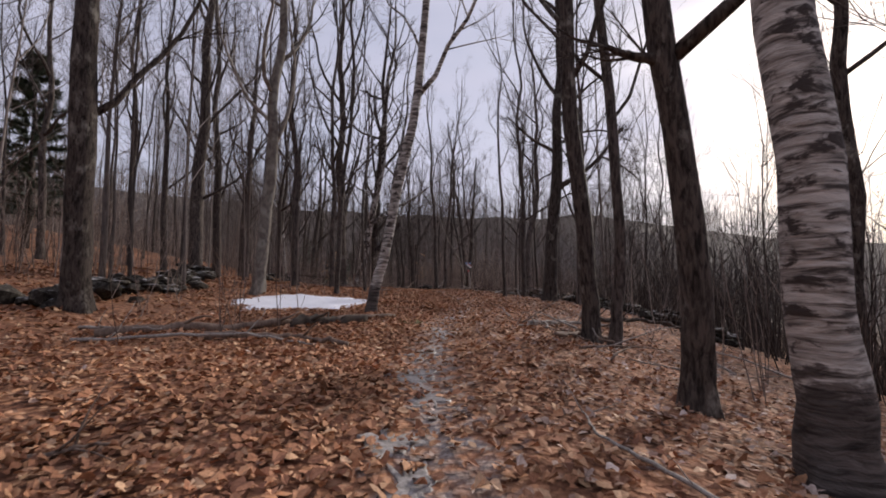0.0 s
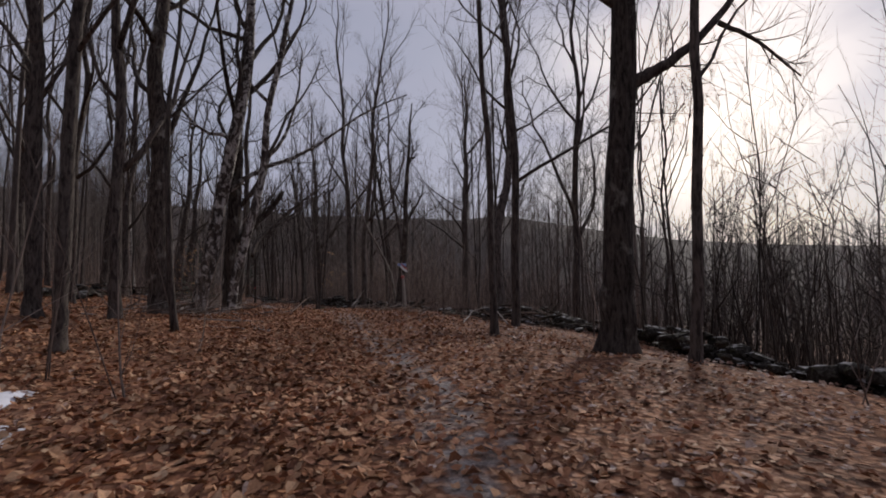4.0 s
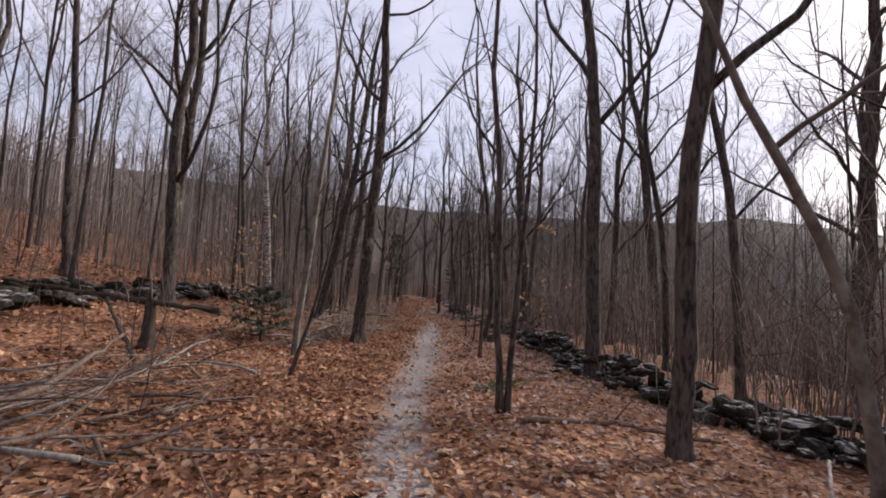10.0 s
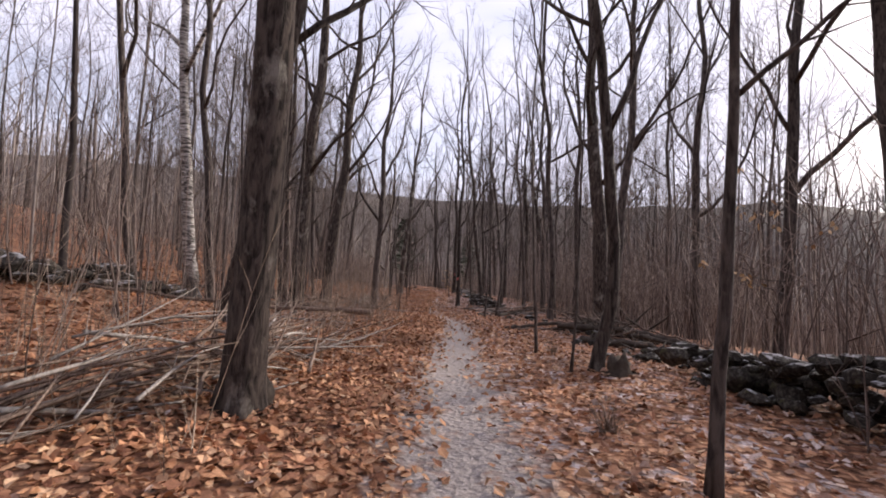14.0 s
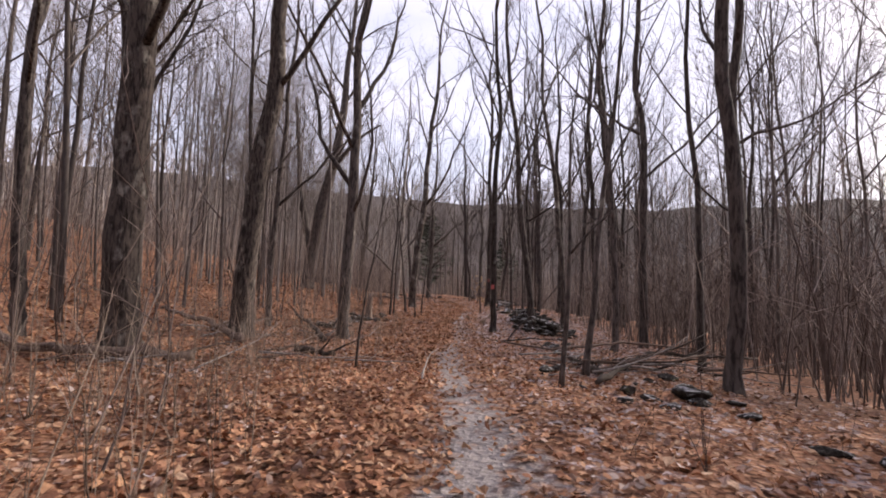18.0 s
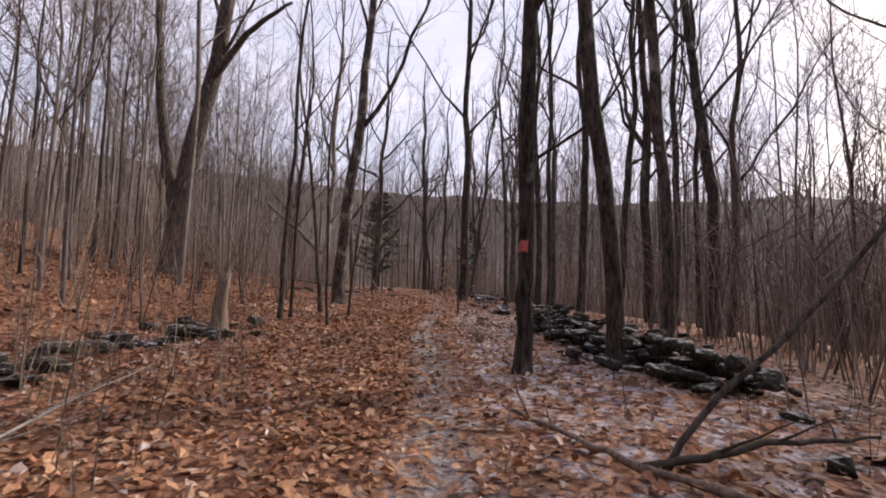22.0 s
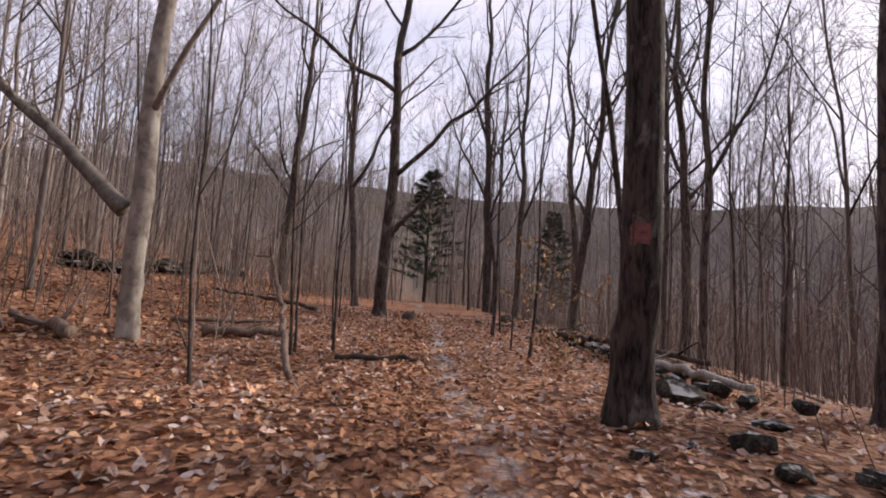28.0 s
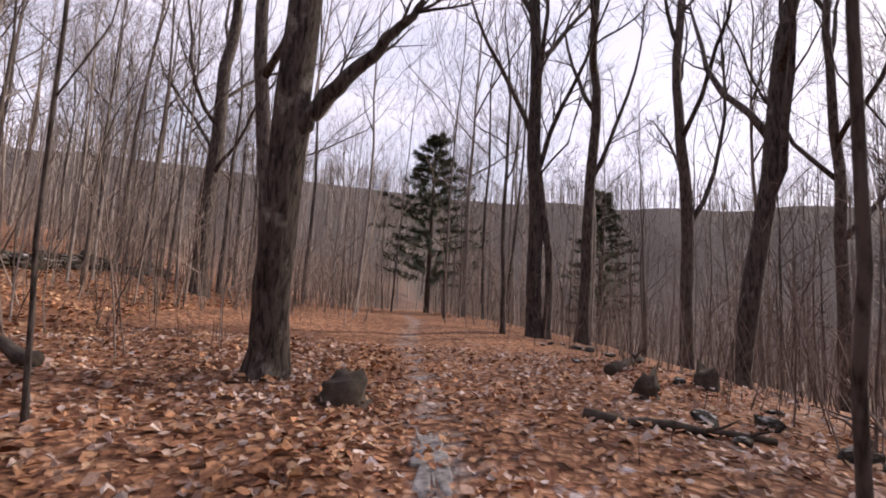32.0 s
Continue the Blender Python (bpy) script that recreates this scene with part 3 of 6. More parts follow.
def boughs(shape, rng, line, radii, level, length, sides):
    """Branches along a limb, and twigs along those."""
    n = len(line)
    for _ in range((0, 6, 7)[level] + rng.integers(0, 3)):
        i = rng.uniform(0.22, 0.97) * (n - 1)
        k = int(i)
        p = line[k] + (line[min(k + 1, n - 1)] - line[k]) * (i - k)
        w = line[min(k + 1, n - 1)] - line[k]
        w = w / (np.linalg.norm(w) + 1e-9)
        r = min(0.022, max(0.0035, radii[k] * 0.5))
        sub, rr, _ = grow(rng, p, aside(rng, w, rng.uniform(0.45, 0.95)), length * rng.uniform(0.5, 1.0) * (1.1 - 0.5 * i / n), r, 4 if level == 2 else 1, 0.12, 0.12)
        shape.tube(sub, rr, sides, closed=False)
        if level == 2:
            boughs(shape, rng, sub, rr, 1, length * 0.5, 3)


TREE_SPOTS = []


def tree(kind, x, y, r, lean, height, first, limbs, label, extra=(), group="trees along the trail"):
    """A bare tree: a tapered, flared trunk through the leaning places, and limbs with their twigs."""
    rng = np.random.default_rng(int(abs(x * 131 + y * 17) * 10))
    TREE_SPOTS.append((x, y))
    if r > 0.075:
        height, limbs = height + 3.0, limbs + 2
    z0 = float(ground(x, y)[0])
    keys = np.array([(0, 0, 0), *lean], float)
    w = keys[-1] - keys[-2]
    w = w / np.linalg.norm(w)
    w[:2] *= 0.5
    top = keys[-1] + w / w[2] * max(1.0, height - keys[-1][2])
    keys = np.vstack([keys, top])
    small = r < 0.075
    zs = np.r_[np.linspace(-0.15, min(1.2, height * 0.2), 4 if small else 7), np.linspace(min(1.2, height * 0.2), height, 9 if small else 20)[1:]]
    line = np.stack([np.interp(zs, keys[:, 2], keys[:, 0]), np.interp(zs, keys[:, 2], keys[:, 1]), zs], 1)
    for _ in range(2):
        line[1:-1, :2] = (line[:-2, :2] + 2 * line[1:-1, :2] + line[2:, :2]) / 4
    line[2:, :2] += rng.normal(0, 0.006 + 0.045 * r, (len(zs) - 2, 2))
    # the trunk sways more the higher it climbs
    sway = np.clip(zs - 1.0, 0, 9) * 0.011 / (0.6 + 2 * r)
    for c in range(2):
        line[:, c] += sway * (np.sin(zs * rng.uniform(0.7, 1.2) + rng.uniform(0, 6)) + 0.35 * np.sin(zs * rng.uniform(1.6, 2.2) + rng.uniform(0, 6)))
    u = np.clip(zs / height, 0, 1)
    radii = r * 1.05 * (1 - 0.86 * u ** 1.15) * (1 + 0.5 * np.exp(-np.clip(zs + 0.15, 0, 9) / (0.16 + 0.5 * r)))
    whole = empty("sapling" if small else f"{kind.split('_')[-1]}_tree", x, y, z0, label, "sapling" if small else "tree", group)
    trunk = Shape()
    sides = 8 if small else 18
    trunk.tube(line, radii, sides)
    if not small:
        v = trunk.v[0]
        body = v[:-2].reshape(len(zs), sides, 3)
        ang = np.arange(sides) * 2 * np.pi / sides
        flare = 0.2 * np.exp(-np.clip(zs, 0, 9) / 0.25)[:, None] * np.sin(ang * rng.integers(3, 5) + rng.uniform(0, 6))[None]
        lump = 1 + flare + 0.035 * rng.normal(size=(len(zs), sides)) + 0.03 * np.sin(2 * ang + 3 * u[:, None] * 6)
        body[:] = line[:, None] + (body - line[:, None]) * lump[..., None]
    mat = BARK[kind]
    part("trunk", trunk, mat, whole)
    for k in range(limbs):
        h = first + (height * 0.93 - first) * (k + rng.uniform(0, 0.7)) / limbs
        i = np.searchsorted(zs, h) - 1
        p = line[i] + (line[i + 1] - line[i]) * (h - zs[i]) / (zs[i + 1] - zs[i])
        ru = np.interp(h, zs, radii)
        turn, tilt = k * 2.4 + rng.uniform(-0.5, 0.5), (rng.uniform(0.75, 1.25) if kind == "maple" else rng.uniform(0.55, 1.15)) * (0.85 + 0.3 * k / limbs)
        way = np.array([math.cos(turn) * math.cos(tilt), math.sin(turn) * math.cos(tilt), math.sin(tilt)])
        ln = (0.4 * height * (1 - 0.55 * h / height) + 0.3) * rng.uniform(0.75, 1.15)
        ll, rr, _ = grow(rng, p, way, ln, min(ru * rng.uniform(0.36, 0.72), 0.085), 8, 0.13, 0.17)
        limb, twigs = Shape(), Shape()
        limb.tube(ll, rr, 4 if small else 6)
        boughs(twigs, rng, ll, rr, 1 if small else 2, ln * 0.36, 3 if small else 4)
        skin = mat if "birch" not in kind or k < 2 else BARK["maple"]
        ob = part("limb", limb, skin, whole)
        part("twig_spray", twigs, skin, ob)["kind"] = "stuff"
    for thick, way in extra:
        ll = np.array(way, float)
        on = np.array([np.interp(ll[0, 2], zs, line[:, 0]), np.interp(ll[0, 2], zs, line[:, 1])])
        if np.hypot(*(on - ll[0, :2])) > 0.5 and len(extra) < 2:
            ll[:, :2] += on - ll[0, :2]
        u = np.linspace(0, len(ll) - 1, 4 * len(ll))
        ll = np.stack([np.interp(u, np.arange(len(ll)), ll[:, c]) for c in range(3)], 1)
        for _ in range(3):
            ll[1:-1] = (ll[:-2] + 2 * ll[1:-1] + ll[2:]) / 4
        ll[1:] += rng.normal(0, thick * 0.1, (len(ll) - 1, 3))
        rr = thick * np.linspace(1.1, 0.35, len(ll))
        limb, twigs = Shape(), Shape()
        limb.tube(ll, rr, 8)
        boughs(twigs, rng, ll, rr, 2, 1.5, 4)
        part("twig_spray", twigs, mat, part("limb", limb, mat, whole, "long low limb"))["kind"] = "stuff"
    return whole


tree("oak", -7.54, 9.80, 0.256, ((0.10, -0.25, 3.30), (0.17, -0.41, 5.50),), 17.0, 3.6, 9, "dark trunk forking above the old wall")
tree("birch", 2.53, 3.11, 0.186, ((-0.10, -0.08, 1.11), (-0.24, -0.17, 2.21), (-0.37, -0.23, 3.03),), 15.0, 5.5, 7, "leaning paper birch with peeling bark and dark scars")
tree("oak", 2.59, 4.93, 0.147, ((0.00, -0.12, 1.71), (-0.33, -0.23, 3.38),), 14.0, 3.0, 8, "dark trunk with a knob and a bare side limb", extra=((0.069, ((-0.23, -0.26, 3.49), (-0.49, -0.27, 3.57), (-0.72, -0.27, 3.61), (-0.96, -0.28, 3.69))), ))
tree("oak", 2.81, 9.03, 0.159, ((-0.08, -0.09, 1.24), (-0.22, -0.17, 2.52), (-0.31, -0.22, 3.38),), 17.0, 4.5, 8, "straight dark trunk beside the trail")
tree("maple", 3.30, 9.30, 0.108, ((0.17, -0.18, 1.80), (0.10, -0.29, 3.20), (0.01, -0.31, 3.67),), 16.0, 3.4, 8, "slim dark trunk behind a thicker one")
tree("beech", -6.47, 16.58, 0.216, ((0.43, -0.34, 4.17), (0.62, -0.50, 6.33),), 15.0, 4.2, 8, "pale grey trunk at the edge of the snow patch")
tree("birch", -1.75, 11.46, 0.125, ((0.60, -0.20, 2.78), (1.06, -0.37, 5.08), (1.35, -0.56, 7.52),), 14.0, 5.0, 7, "slim birch leaning over the trail")
tree("maple", -5.46, 23.42, 0.123, ((0.03, -0.41, 5.71), (0.07, -0.72, 9.88),), 14.0, 3.0, 7, "thin dark trunk among bare woods")
tree("maple", -12.56, 23.98, 0.327, ((0.18, -0.35, 5.19), (0.45, -0.58, 8.33),), 18.0, 3.2, 10, "dark trunk dividing into many limbs")
tree("maple", -13.80, 28.95, 0.243, ((-0.02, -0.34, 5.68), (-0.07, -0.65, 9.81),), 17.0, 4.0, 8, "dark trunk standing in leaf litter")
tree("maple", -7.47, 24.02, 0.164, ((0.01, -0.32, 4.88), (-0.12, -0.60, 8.59),), 16.0, 4.0, 8, "thin grey trunk among bare woods")
tree("oak", 8.78, 10.15, 0.178, ((-0.20, -0.35, 5.19), (-0.51, -0.57, 8.16),), 16.0, 6.0, 6, "grey trunk behind the birch")
tree("maple", -4.32, 19.33, 0.095, ((0.15, -0.23, 2.81), (0.43, -0.51, 5.73),), 15.0, 4.0, 7, "slim dark trunk leaning a little")
tree("maple", -11.37, 32.70, 0.147, ((0.18, -0.41, 5.49), (0.72, -0.98, 11.18),), 15.0, 4.0, 7, "slim dark trunk among bare woods")
tree("maple", -15.00, 35.37, 0.277, ((0.20, -0.32, 4.76), (0.46, -0.54, 6.84),), 16.0, 3.0, 9, "dark trunk with upright limbs")
tree("oak", 4.22, 18.95, 0.25, ((0.12, -0.05, 2.40), (0.33, -0.05, 4.65), (0.42, 0.00, 6.40),), 16.0, 7.0, 7, "stout dark oak with heavy limbs over the wall", extra=((0.12, ((0.35, -0.05, 4.55), (0.80, -0.10, 4.85), (1.25, -0.12, 5.10), (2.15, -0.20, 5.90), (3.00, -0.30, 7.10))), (0.045, ((2.15, -0.20, 5.85), (2.80, -0.30, 5.55), (3.60, -0.40, 4.85))), (0.075, ((0.42, 0.00, 6.05), (-0.60, 0.05, 6.60), (-1.60, 0.10, 7.60))), (0.06, ((0.42, 0.00, 6.40), (1.40, 0.00, 6.95), (2.30, -0.10, 7.00), (3.40, -0.10, 6.50))), ))
tree("maple", 2.75, 21.16, 0.075, ((-0.07, -0.16, 1.93), (-0.18, -0.32, 4.07),), 13.0, 5.0, 5, "straight grey pole of a young tree")
tree("maple", 5.30, 29.20, 0.19, ((-0.02, -0.05, 1.50), (-0.15, -0.05, 2.60), (-0.12, -0.05, 3.80), (0.30, 0.05, 5.20), (0.62, 0.10, 6.30), (0.55, 0.10, 8.20),), 13.5, 6.6, 6, "dark trunk with an S bend above the wall", extra=((0.07, ((0.58, 0.10, 6.10), (0.30, 0.05, 7.00), (0.00, 0.00, 8.40))), ))
tree("maple", 3.97, 23.43, 0.104, ((-0.02, -0.19, 2.28), (-0.02, -0.31, 3.74), (-0.16, -0.46, 5.73),), 14.0, 3.2, 7, "dark trunk by the stone wall")
tree("maple", 8.52, 29.48, 0.147, ((-0.03, -0.27, 4.60), (0.00, -0.50, 7.27),), 15.0, 3.4, 9, "dark trunk below the wall")
tree("oak", -5.60, 26.14, 0.254, ((0.02, -0.19, 2.39), (-0.02, -0.42, 5.27),), 17.0, 4.3, 9, "stout dark trunk forking high")
tree("old_birch", -4.84, 26.96, 0.210, ((0.30, -0.15, 1.46), (0.64, -0.32, 3.22), (1.03, -0.48, 4.85), (1.31, -0.64, 6.49),), 14.0, 3.2, 8, "leaning birch with shaggy white bark")
tree("oak", -4.05, 27.40, 0.197, ((0.02, -0.14, 1.71), (0.12, -0.29, 3.41), (0.28, -0.43, 4.99),), 15.0, 2.6, 9, "dark trunk standing against the leaning birch", extra=((0.160, ((0.36, -0.14, 2.16), (0.46, -0.15, 2.47), (0.81, -0.14, 2.84), (1.23, -0.12, 3.24), (1.59, -0.13, 3.86))), (0.060, ((0.66, -0.03, 1.75), (0.63, 0.77, 2.36), (1.54, 1.56, 3.46), (2.45, 2.34, 4.42), (3.23, 3.02, 5.16))), (0.040, ((0.63, 0.77, 2.36), (1.54, 1.56, 3.24), (2.45, 2.34, 4.12), (3.23, 3.02, 5.06))), ))
tree("maple", -3.48, 21.40, 0.064, ((-0.10, -0.07, 0.91), (-0.15, -0.18, 2.31), (-0.10, -0.28, 3.52),), 10.0, 4.0, 5, "crooked young trunk among bare woods")
tree("maple", 14.83, 35.00, 0.105, ((0.03, -0.52, 10.89), (0.01, -0.87, 15.16),), 17.7, 5.0, 5, "thin upright stem on the slope")
tree("maple", 15.58, 33.95, 0.100, ((-0.09, -0.50, 10.91), (-0.18, -0.83, 14.97),), 17.5, 5.0, 5, "thin upright stem on the slope")
tree("maple", -12.48, 39.65, 0.177, ((0.06, -0.34, 4.58), (0.44, -0.60, 8.60),), 15.0, 2.8, 8, "grey trunk with side limbs")
tree("maple", -0.55, 39.68, 0.165, ((-0.05, -0.22, 3.01), (-0.28, -0.55, 8.02), (-0.50, -0.75, 10.35),), 15.0, 5.0, 6, "straight dark trunk beside the wall")
tree("maple", 0.13, 34.33, 0.122, ((0.05, -0.10, 1.40), (0.07, -0.19, 2.46), (-0.06, -0.31, 3.61), (0.15, -0.36, 4.72),), 13.0, 3.6, 7, "dark crooked trunk forking beside the trail")
tree("oak", 1.65, 32.82, 0.172, ((0.14, -0.10, 1.59), (0.27, -0.18, 2.79), (0.33, -0.23, 3.55),), 6.5, 3.6, 4, "broken-topped dark trunk with bent stems beside it")
tree("beech", 1.68, 33.48, 0.074, ((-0.30, -0.16, 1.90), (-0.70, -0.32, 2.79), (-1.38, -0.56, 3.80),), 6.3, 3.0, 3, "bent stem arching over")
tree("maple", -15.96, 39.21, 0.120, ((0.01, -0.23, 2.76), (0.05, -0.47, 5.68),), 14.0, 5.0, 6, "thin grey trunk among bare woods")
tree("beech", -6.92, 37.57, 0.072, ((0.03, -0.04, 0.76), (0.08, -0.08, 1.56), (0.22, -0.08, 2.41), (0.31, -0.09, 3.01),), 11.0, 3.0, 5, "grey young tree leaning to the trail")
tree("oak", -14.53, 41.70, 0.186, ((0.05, -0.09, 1.55), (0.22, -0.18, 3.90), (0.36, -0.21, 5.08),), 15.0, 3.5, 7, "dark trunk above the wall")
tree("maple", -16.05, 47.82, 0.110, ((-0.17, -0.26, 2.47), (-0.37, -0.63, 6.86),), 15.0, 5.0, 7, "thin grey trunk among bare woods")
tree("birch", -16.75, 50.75, 0.185, ((-0.22, -0.29, 3.30), (-0.58, -0.75, 9.20),), 16.0, 6.5, 5, "pale slim trunk among bare woods")
tree("maple", -14.96, 49.55, 0.118, ((-0.14, -0.26, 3.13), (-0.29, -0.69, 8.69),), 15.0, 5.0, 6, "thin dark trunk among bare woods")
tree("oak", -7.12, 41.23, 0.174, ((0.13, -0.03, 1.98), (0.24, -0.09, 3.38), (0.33, -0.19, 5.28),), 16.0, 5.0, 6, "stout dark twin trunk with brush at its foot")
tree("maple", -3.40, 40.96, 0.045, ((0.03, -0.04, 0.77), (0.07, -0.09, 1.73), (0.09, -0.14, 2.49),), 6.0, 2.0, 5, "dark sapling by the trail")
tree("maple", 0.73, 51.66, 0.161, ((0.15, -0.15, 2.89), (0.25, -0.40, 7.07),), 15.0, 4.0, 8, "slim dark trunk beyond the wall")
tree("maple", 2.49, 50.10, 0.226, ((-0.19, -0.31, 4.30), (-0.70, -0.72, 7.83), (-1.02, -0.93, 9.24),), 15.0, 6.0, 5, "grey trunk beyond the wall")
tree("maple", -0.41, 55.50, 0.142, ((-0.06, -0.31, 4.19), (0.00, -0.72, 10.62),), 14.0, 4.0, 7, "slim dark trunk among bare woods")
tree("maple", -17.89, 56.61, 0.157, ((-0.26, -0.46, 5.95), (-0.37, -0.90, 11.89),), 14.4, 4.0, 7, "thin trunk standing in leaf litter")
tree("oak", -10.67, 45.22, 0.159, ((0.21, -0.03, 1.17), (0.45, -0.03, 2.17), (0.75, -0.03, 3.29),), 14.0, 4.5, 6, "stout dark trunk leaning over the brush", extra=((0.029, ((0.51, -0.01, 2.11), (0.90, 0.07, 2.48), (1.29, 0.15, 2.78))), ))
tree("maple", -11.99, 48.75, 0.062, ((0.03, -0.11, 1.64), (0.10, -0.27, 4.21),), 12.0, 4.0, 5, "thin stem among bare woods")
tree("oak", -3.98, 44.89, 0.087, ((0.15, -0.01, 0.69), (0.29, -0.02, 1.37), (0.30, -0.06, 2.01), (0.14, -0.15, 2.75),), 11.0, 3.2, 6, "dark trunk swaying above a rotten root")
tree("maple", -4.94, 46.56, 0.028, ((-0.07, -0.10, 1.20), (-0.11, -0.21, 2.60),), 9.0, 3.0, 4, "thin straight sapling among bare woods")
tree("maple", -4.31, 44.70, 0.020, ((0.07, -0.04, 0.84), (0.09, -0.10, 1.83),), 7.0, 2.5, 4, "thin dark sapling among bare woods")
tree("oak", -15.78, 57.81, 0.251, ((0.26, -0.14, 2.44), (0.50, -0.19, 4.31), (0.78, -0.24, 6.29),), 16.0, 5.5, 6, "stout dark trunk with ridged bark")
tree("maple", -14.40, 60.42, 0.164, ((0.07, -0.13, 1.95), (0.20, -0.25, 4.07), (0.33, -0.35, 5.93),), 14.0, 3.0, 10, "dark trunk with spreading limbs")
tree("oak", -16.16, 55.19, 0.124, ((-0.00, -0.14, 1.73), (0.05, -0.30, 3.96),), 14.0, 5.0, 6, "dark trunk standing in leaf litter")
tree("oak", -11.14, 65.27, 0.106, ((0.03, -0.25, 3.38), (0.08, -0.53, 7.18),), 15.0, 4.6, 7, "straight trunk with a painted red blaze")
tree("maple", -6.12, 64.82, 0.129, ((-0.01, -0.32, 4.05), (-0.19, -0.73, 8.28),), 15.0, 5.0, 6, "straight slim trunk among bare woods")
tree("maple", -4.34, 61.21, 0.147, ((0.04, -0.20, 2.32), (-0.01, -0.42, 4.77),), 13.0, 5.0, 6, "straight grey trunk at the foot of the bank")
tree("maple", -5.23, 59.59, 0.072, ((-0.08, -0.23, 2.52), (-0.26, -0.50, 5.05),), 12.0, 4.0, 6, "thin trunk standing in leaf litter")
tree("maple", -7.70, 55.84, 0.038, ((0.07, -0.05, 0.92), (0.11, -0.10, 1.72),), 5.5, 1.8, 5, "dark sapling beside the trail")
tree("maple", -26.00, 74.50, 0.40, ((0.20, 0.00, 2.60), (0.95, -0.12, 5.60), (1.90, -0.25, 9.00), (2.30, -0.35, 11.50),), 18.0, 8.0, 8, "stout dark trunk dividing low into two curved stems", extra=((0.26, ((0.20, 0.00, 2.40), (-0.35, -0.05, 4.20), (-0.95, -0.10, 6.60), (-1.15, -0.15, 9.00), (-1.60, -0.20, 13.00))), (0.15, ((1.60, -0.25, 7.80), (3.40, -0.40, 9.60), (5.20, -0.50, 10.40))), ))
tree("maple", -18.47, 61.24, 0.091, ((-0.05, -0.20, 2.23), (-0.11, -0.35, 3.81),), 12.0, 4.0, 5, "thin grey trunk among bare woods")
tree("oak", -9.89, 66.18, 0.123, ((-0.05, -0.10, 1.59), (-0.17, -0.18, 2.39), (-0.37, -0.31, 3.57),), 14.0, 5.2, 6, "stout dark trunk with a curling fork behind the wall")
tree("oak", -8.94, 67.82, 0.106, ((0.05, -0.11, 1.80), (-0.05, -0.26, 3.46), (-0.26, -0.38, 4.45),), 15.0, 5.0, 6, "dark trunk behind the wall")
tree("maple", -16.91, 68.50, 0.055, ((0.09, -0.11, 1.61), (0.19, -0.23, 3.46), (0.36, -0.30, 4.75),), 12.0, 4.0, 6, "thin trunk standing in leaf litter")
tree("maple", -12.22, 81.88, 0.136, ((-0.04, -0.34, 4.51), (-0.11, -0.71, 9.26),), 13.0, 5.0, 6, "thin dark trunk among bare woods")
tree("maple", -17.19, 70.85, 0.060, ((-0.09, -0.16, 1.91), (-0.55, -0.53, 5.50),), 9.0, 3.0, 5, "thin stem among bare woods")
tree("lichen_oak", -17.91, 73.26, 0.189, ((0.05, -0.10, 1.26), (0.18, -0.16, 2.41), (0.35, -0.20, 3.36),), 16.0, 5.5, 7, "stout oak with pale lichen patches")
tree("maple", -13.77, 73.00, 0.024, ((-0.02, -0.06, 0.59), (-0.04, -0.11, 1.17),), 4.6, 2.0, 3, "dark forked sapling among bare woods")
tree("maple", -12.68, 75.72, 0.068, ((0.01, -0.14, 1.70), (-0.13, -0.37, 3.87),), 14.0, 5.0, 6, "slim dark trunk among bare woods")
tree("oak", -11.58, 75.09, 0.104, ((0.10, -0.12, 1.68), (-0.00, -0.29, 3.28),), 14.0, 5.0, 6, "dark trunk below the wall")
tree("maple", -11.07, 75.64, 0.072, ((0.07, -0.13, 1.69), (-0.04, -0.32, 3.55),), 13.0, 5.0, 6, "dark trunk below the wall")
tree("maple", -12.15, 76.33, 0.059, ((0.06, -0.14, 1.74), (0.02, -0.35, 4.10),), 13.0, 5.0, 6, "slim trunk standing in leaf litter")
tree("oak", -15.04, 79.27, 0.182, ((0.07, -0.07, 1.32), (0.12, -0.13, 2.38), (0.10, -0.20, 3.43),), 17.0, 6.5, 7, "stout straight oak with a faded red blaze")
tree("beech", -21.67, 79.04, 0.135, ((0.11, -0.08, 1.36), (0.18, -0.13, 2.23),), 13.0, 2.6, 8, "grey trunk with spreading low limbs", extra=((0.121, ((-0.08, -0.18, 1.80), (-0.42, -0.35, 2.14), (-1.11, -0.68, 2.88), (-1.80, -0.99, 3.45), (-2.43, -1.29, 4.07))), ))
tree("maple", -19.09, 78.01, 0.017, ((-0.03, -0.11, 1.09), (0.02, -0.18, 2.07),), 6.0, 1.5, 6, "pale sapling standing in leaf litter")
tree("maple", -18.39, 86.65, 0.027, ((-0.06, -0.22, 2.01), (-0.08, -0.41, 4.00),), 9.0, 3.0, 6, "thin dark sapling among bare woods")
tree("maple", -19.64, 80.12, 0.021, ((-0.01, -0.15, 1.60), (0.02, -0.27, 3.10),), 7.0, 1.5, 6, "pale sapling standing in leaf litter")
tree("maple", -19.44, 80.86, 0.023, ((0.04, -0.10, 1.28), (0.11, -0.19, 2.64),), 6.0, 1.5, 6, "pale sapling standing in leaf litter")
tree("oak", -22.95, 88.15, 0.192, ((0.08, -0.10, 1.47), (0.18, -0.18, 2.62), (0.26, -0.26, 3.77),), 15.0, 4.2, 8, "stout shaggy oak with a long limb over the trail", extra=((0.103, ((0.24, -0.17, 2.59), (0.45, -0.10, 2.90), (0.89, 0.04, 3.38), (1.21, 0.15, 3.77), (1.48, 0.24, 4.09))), ))
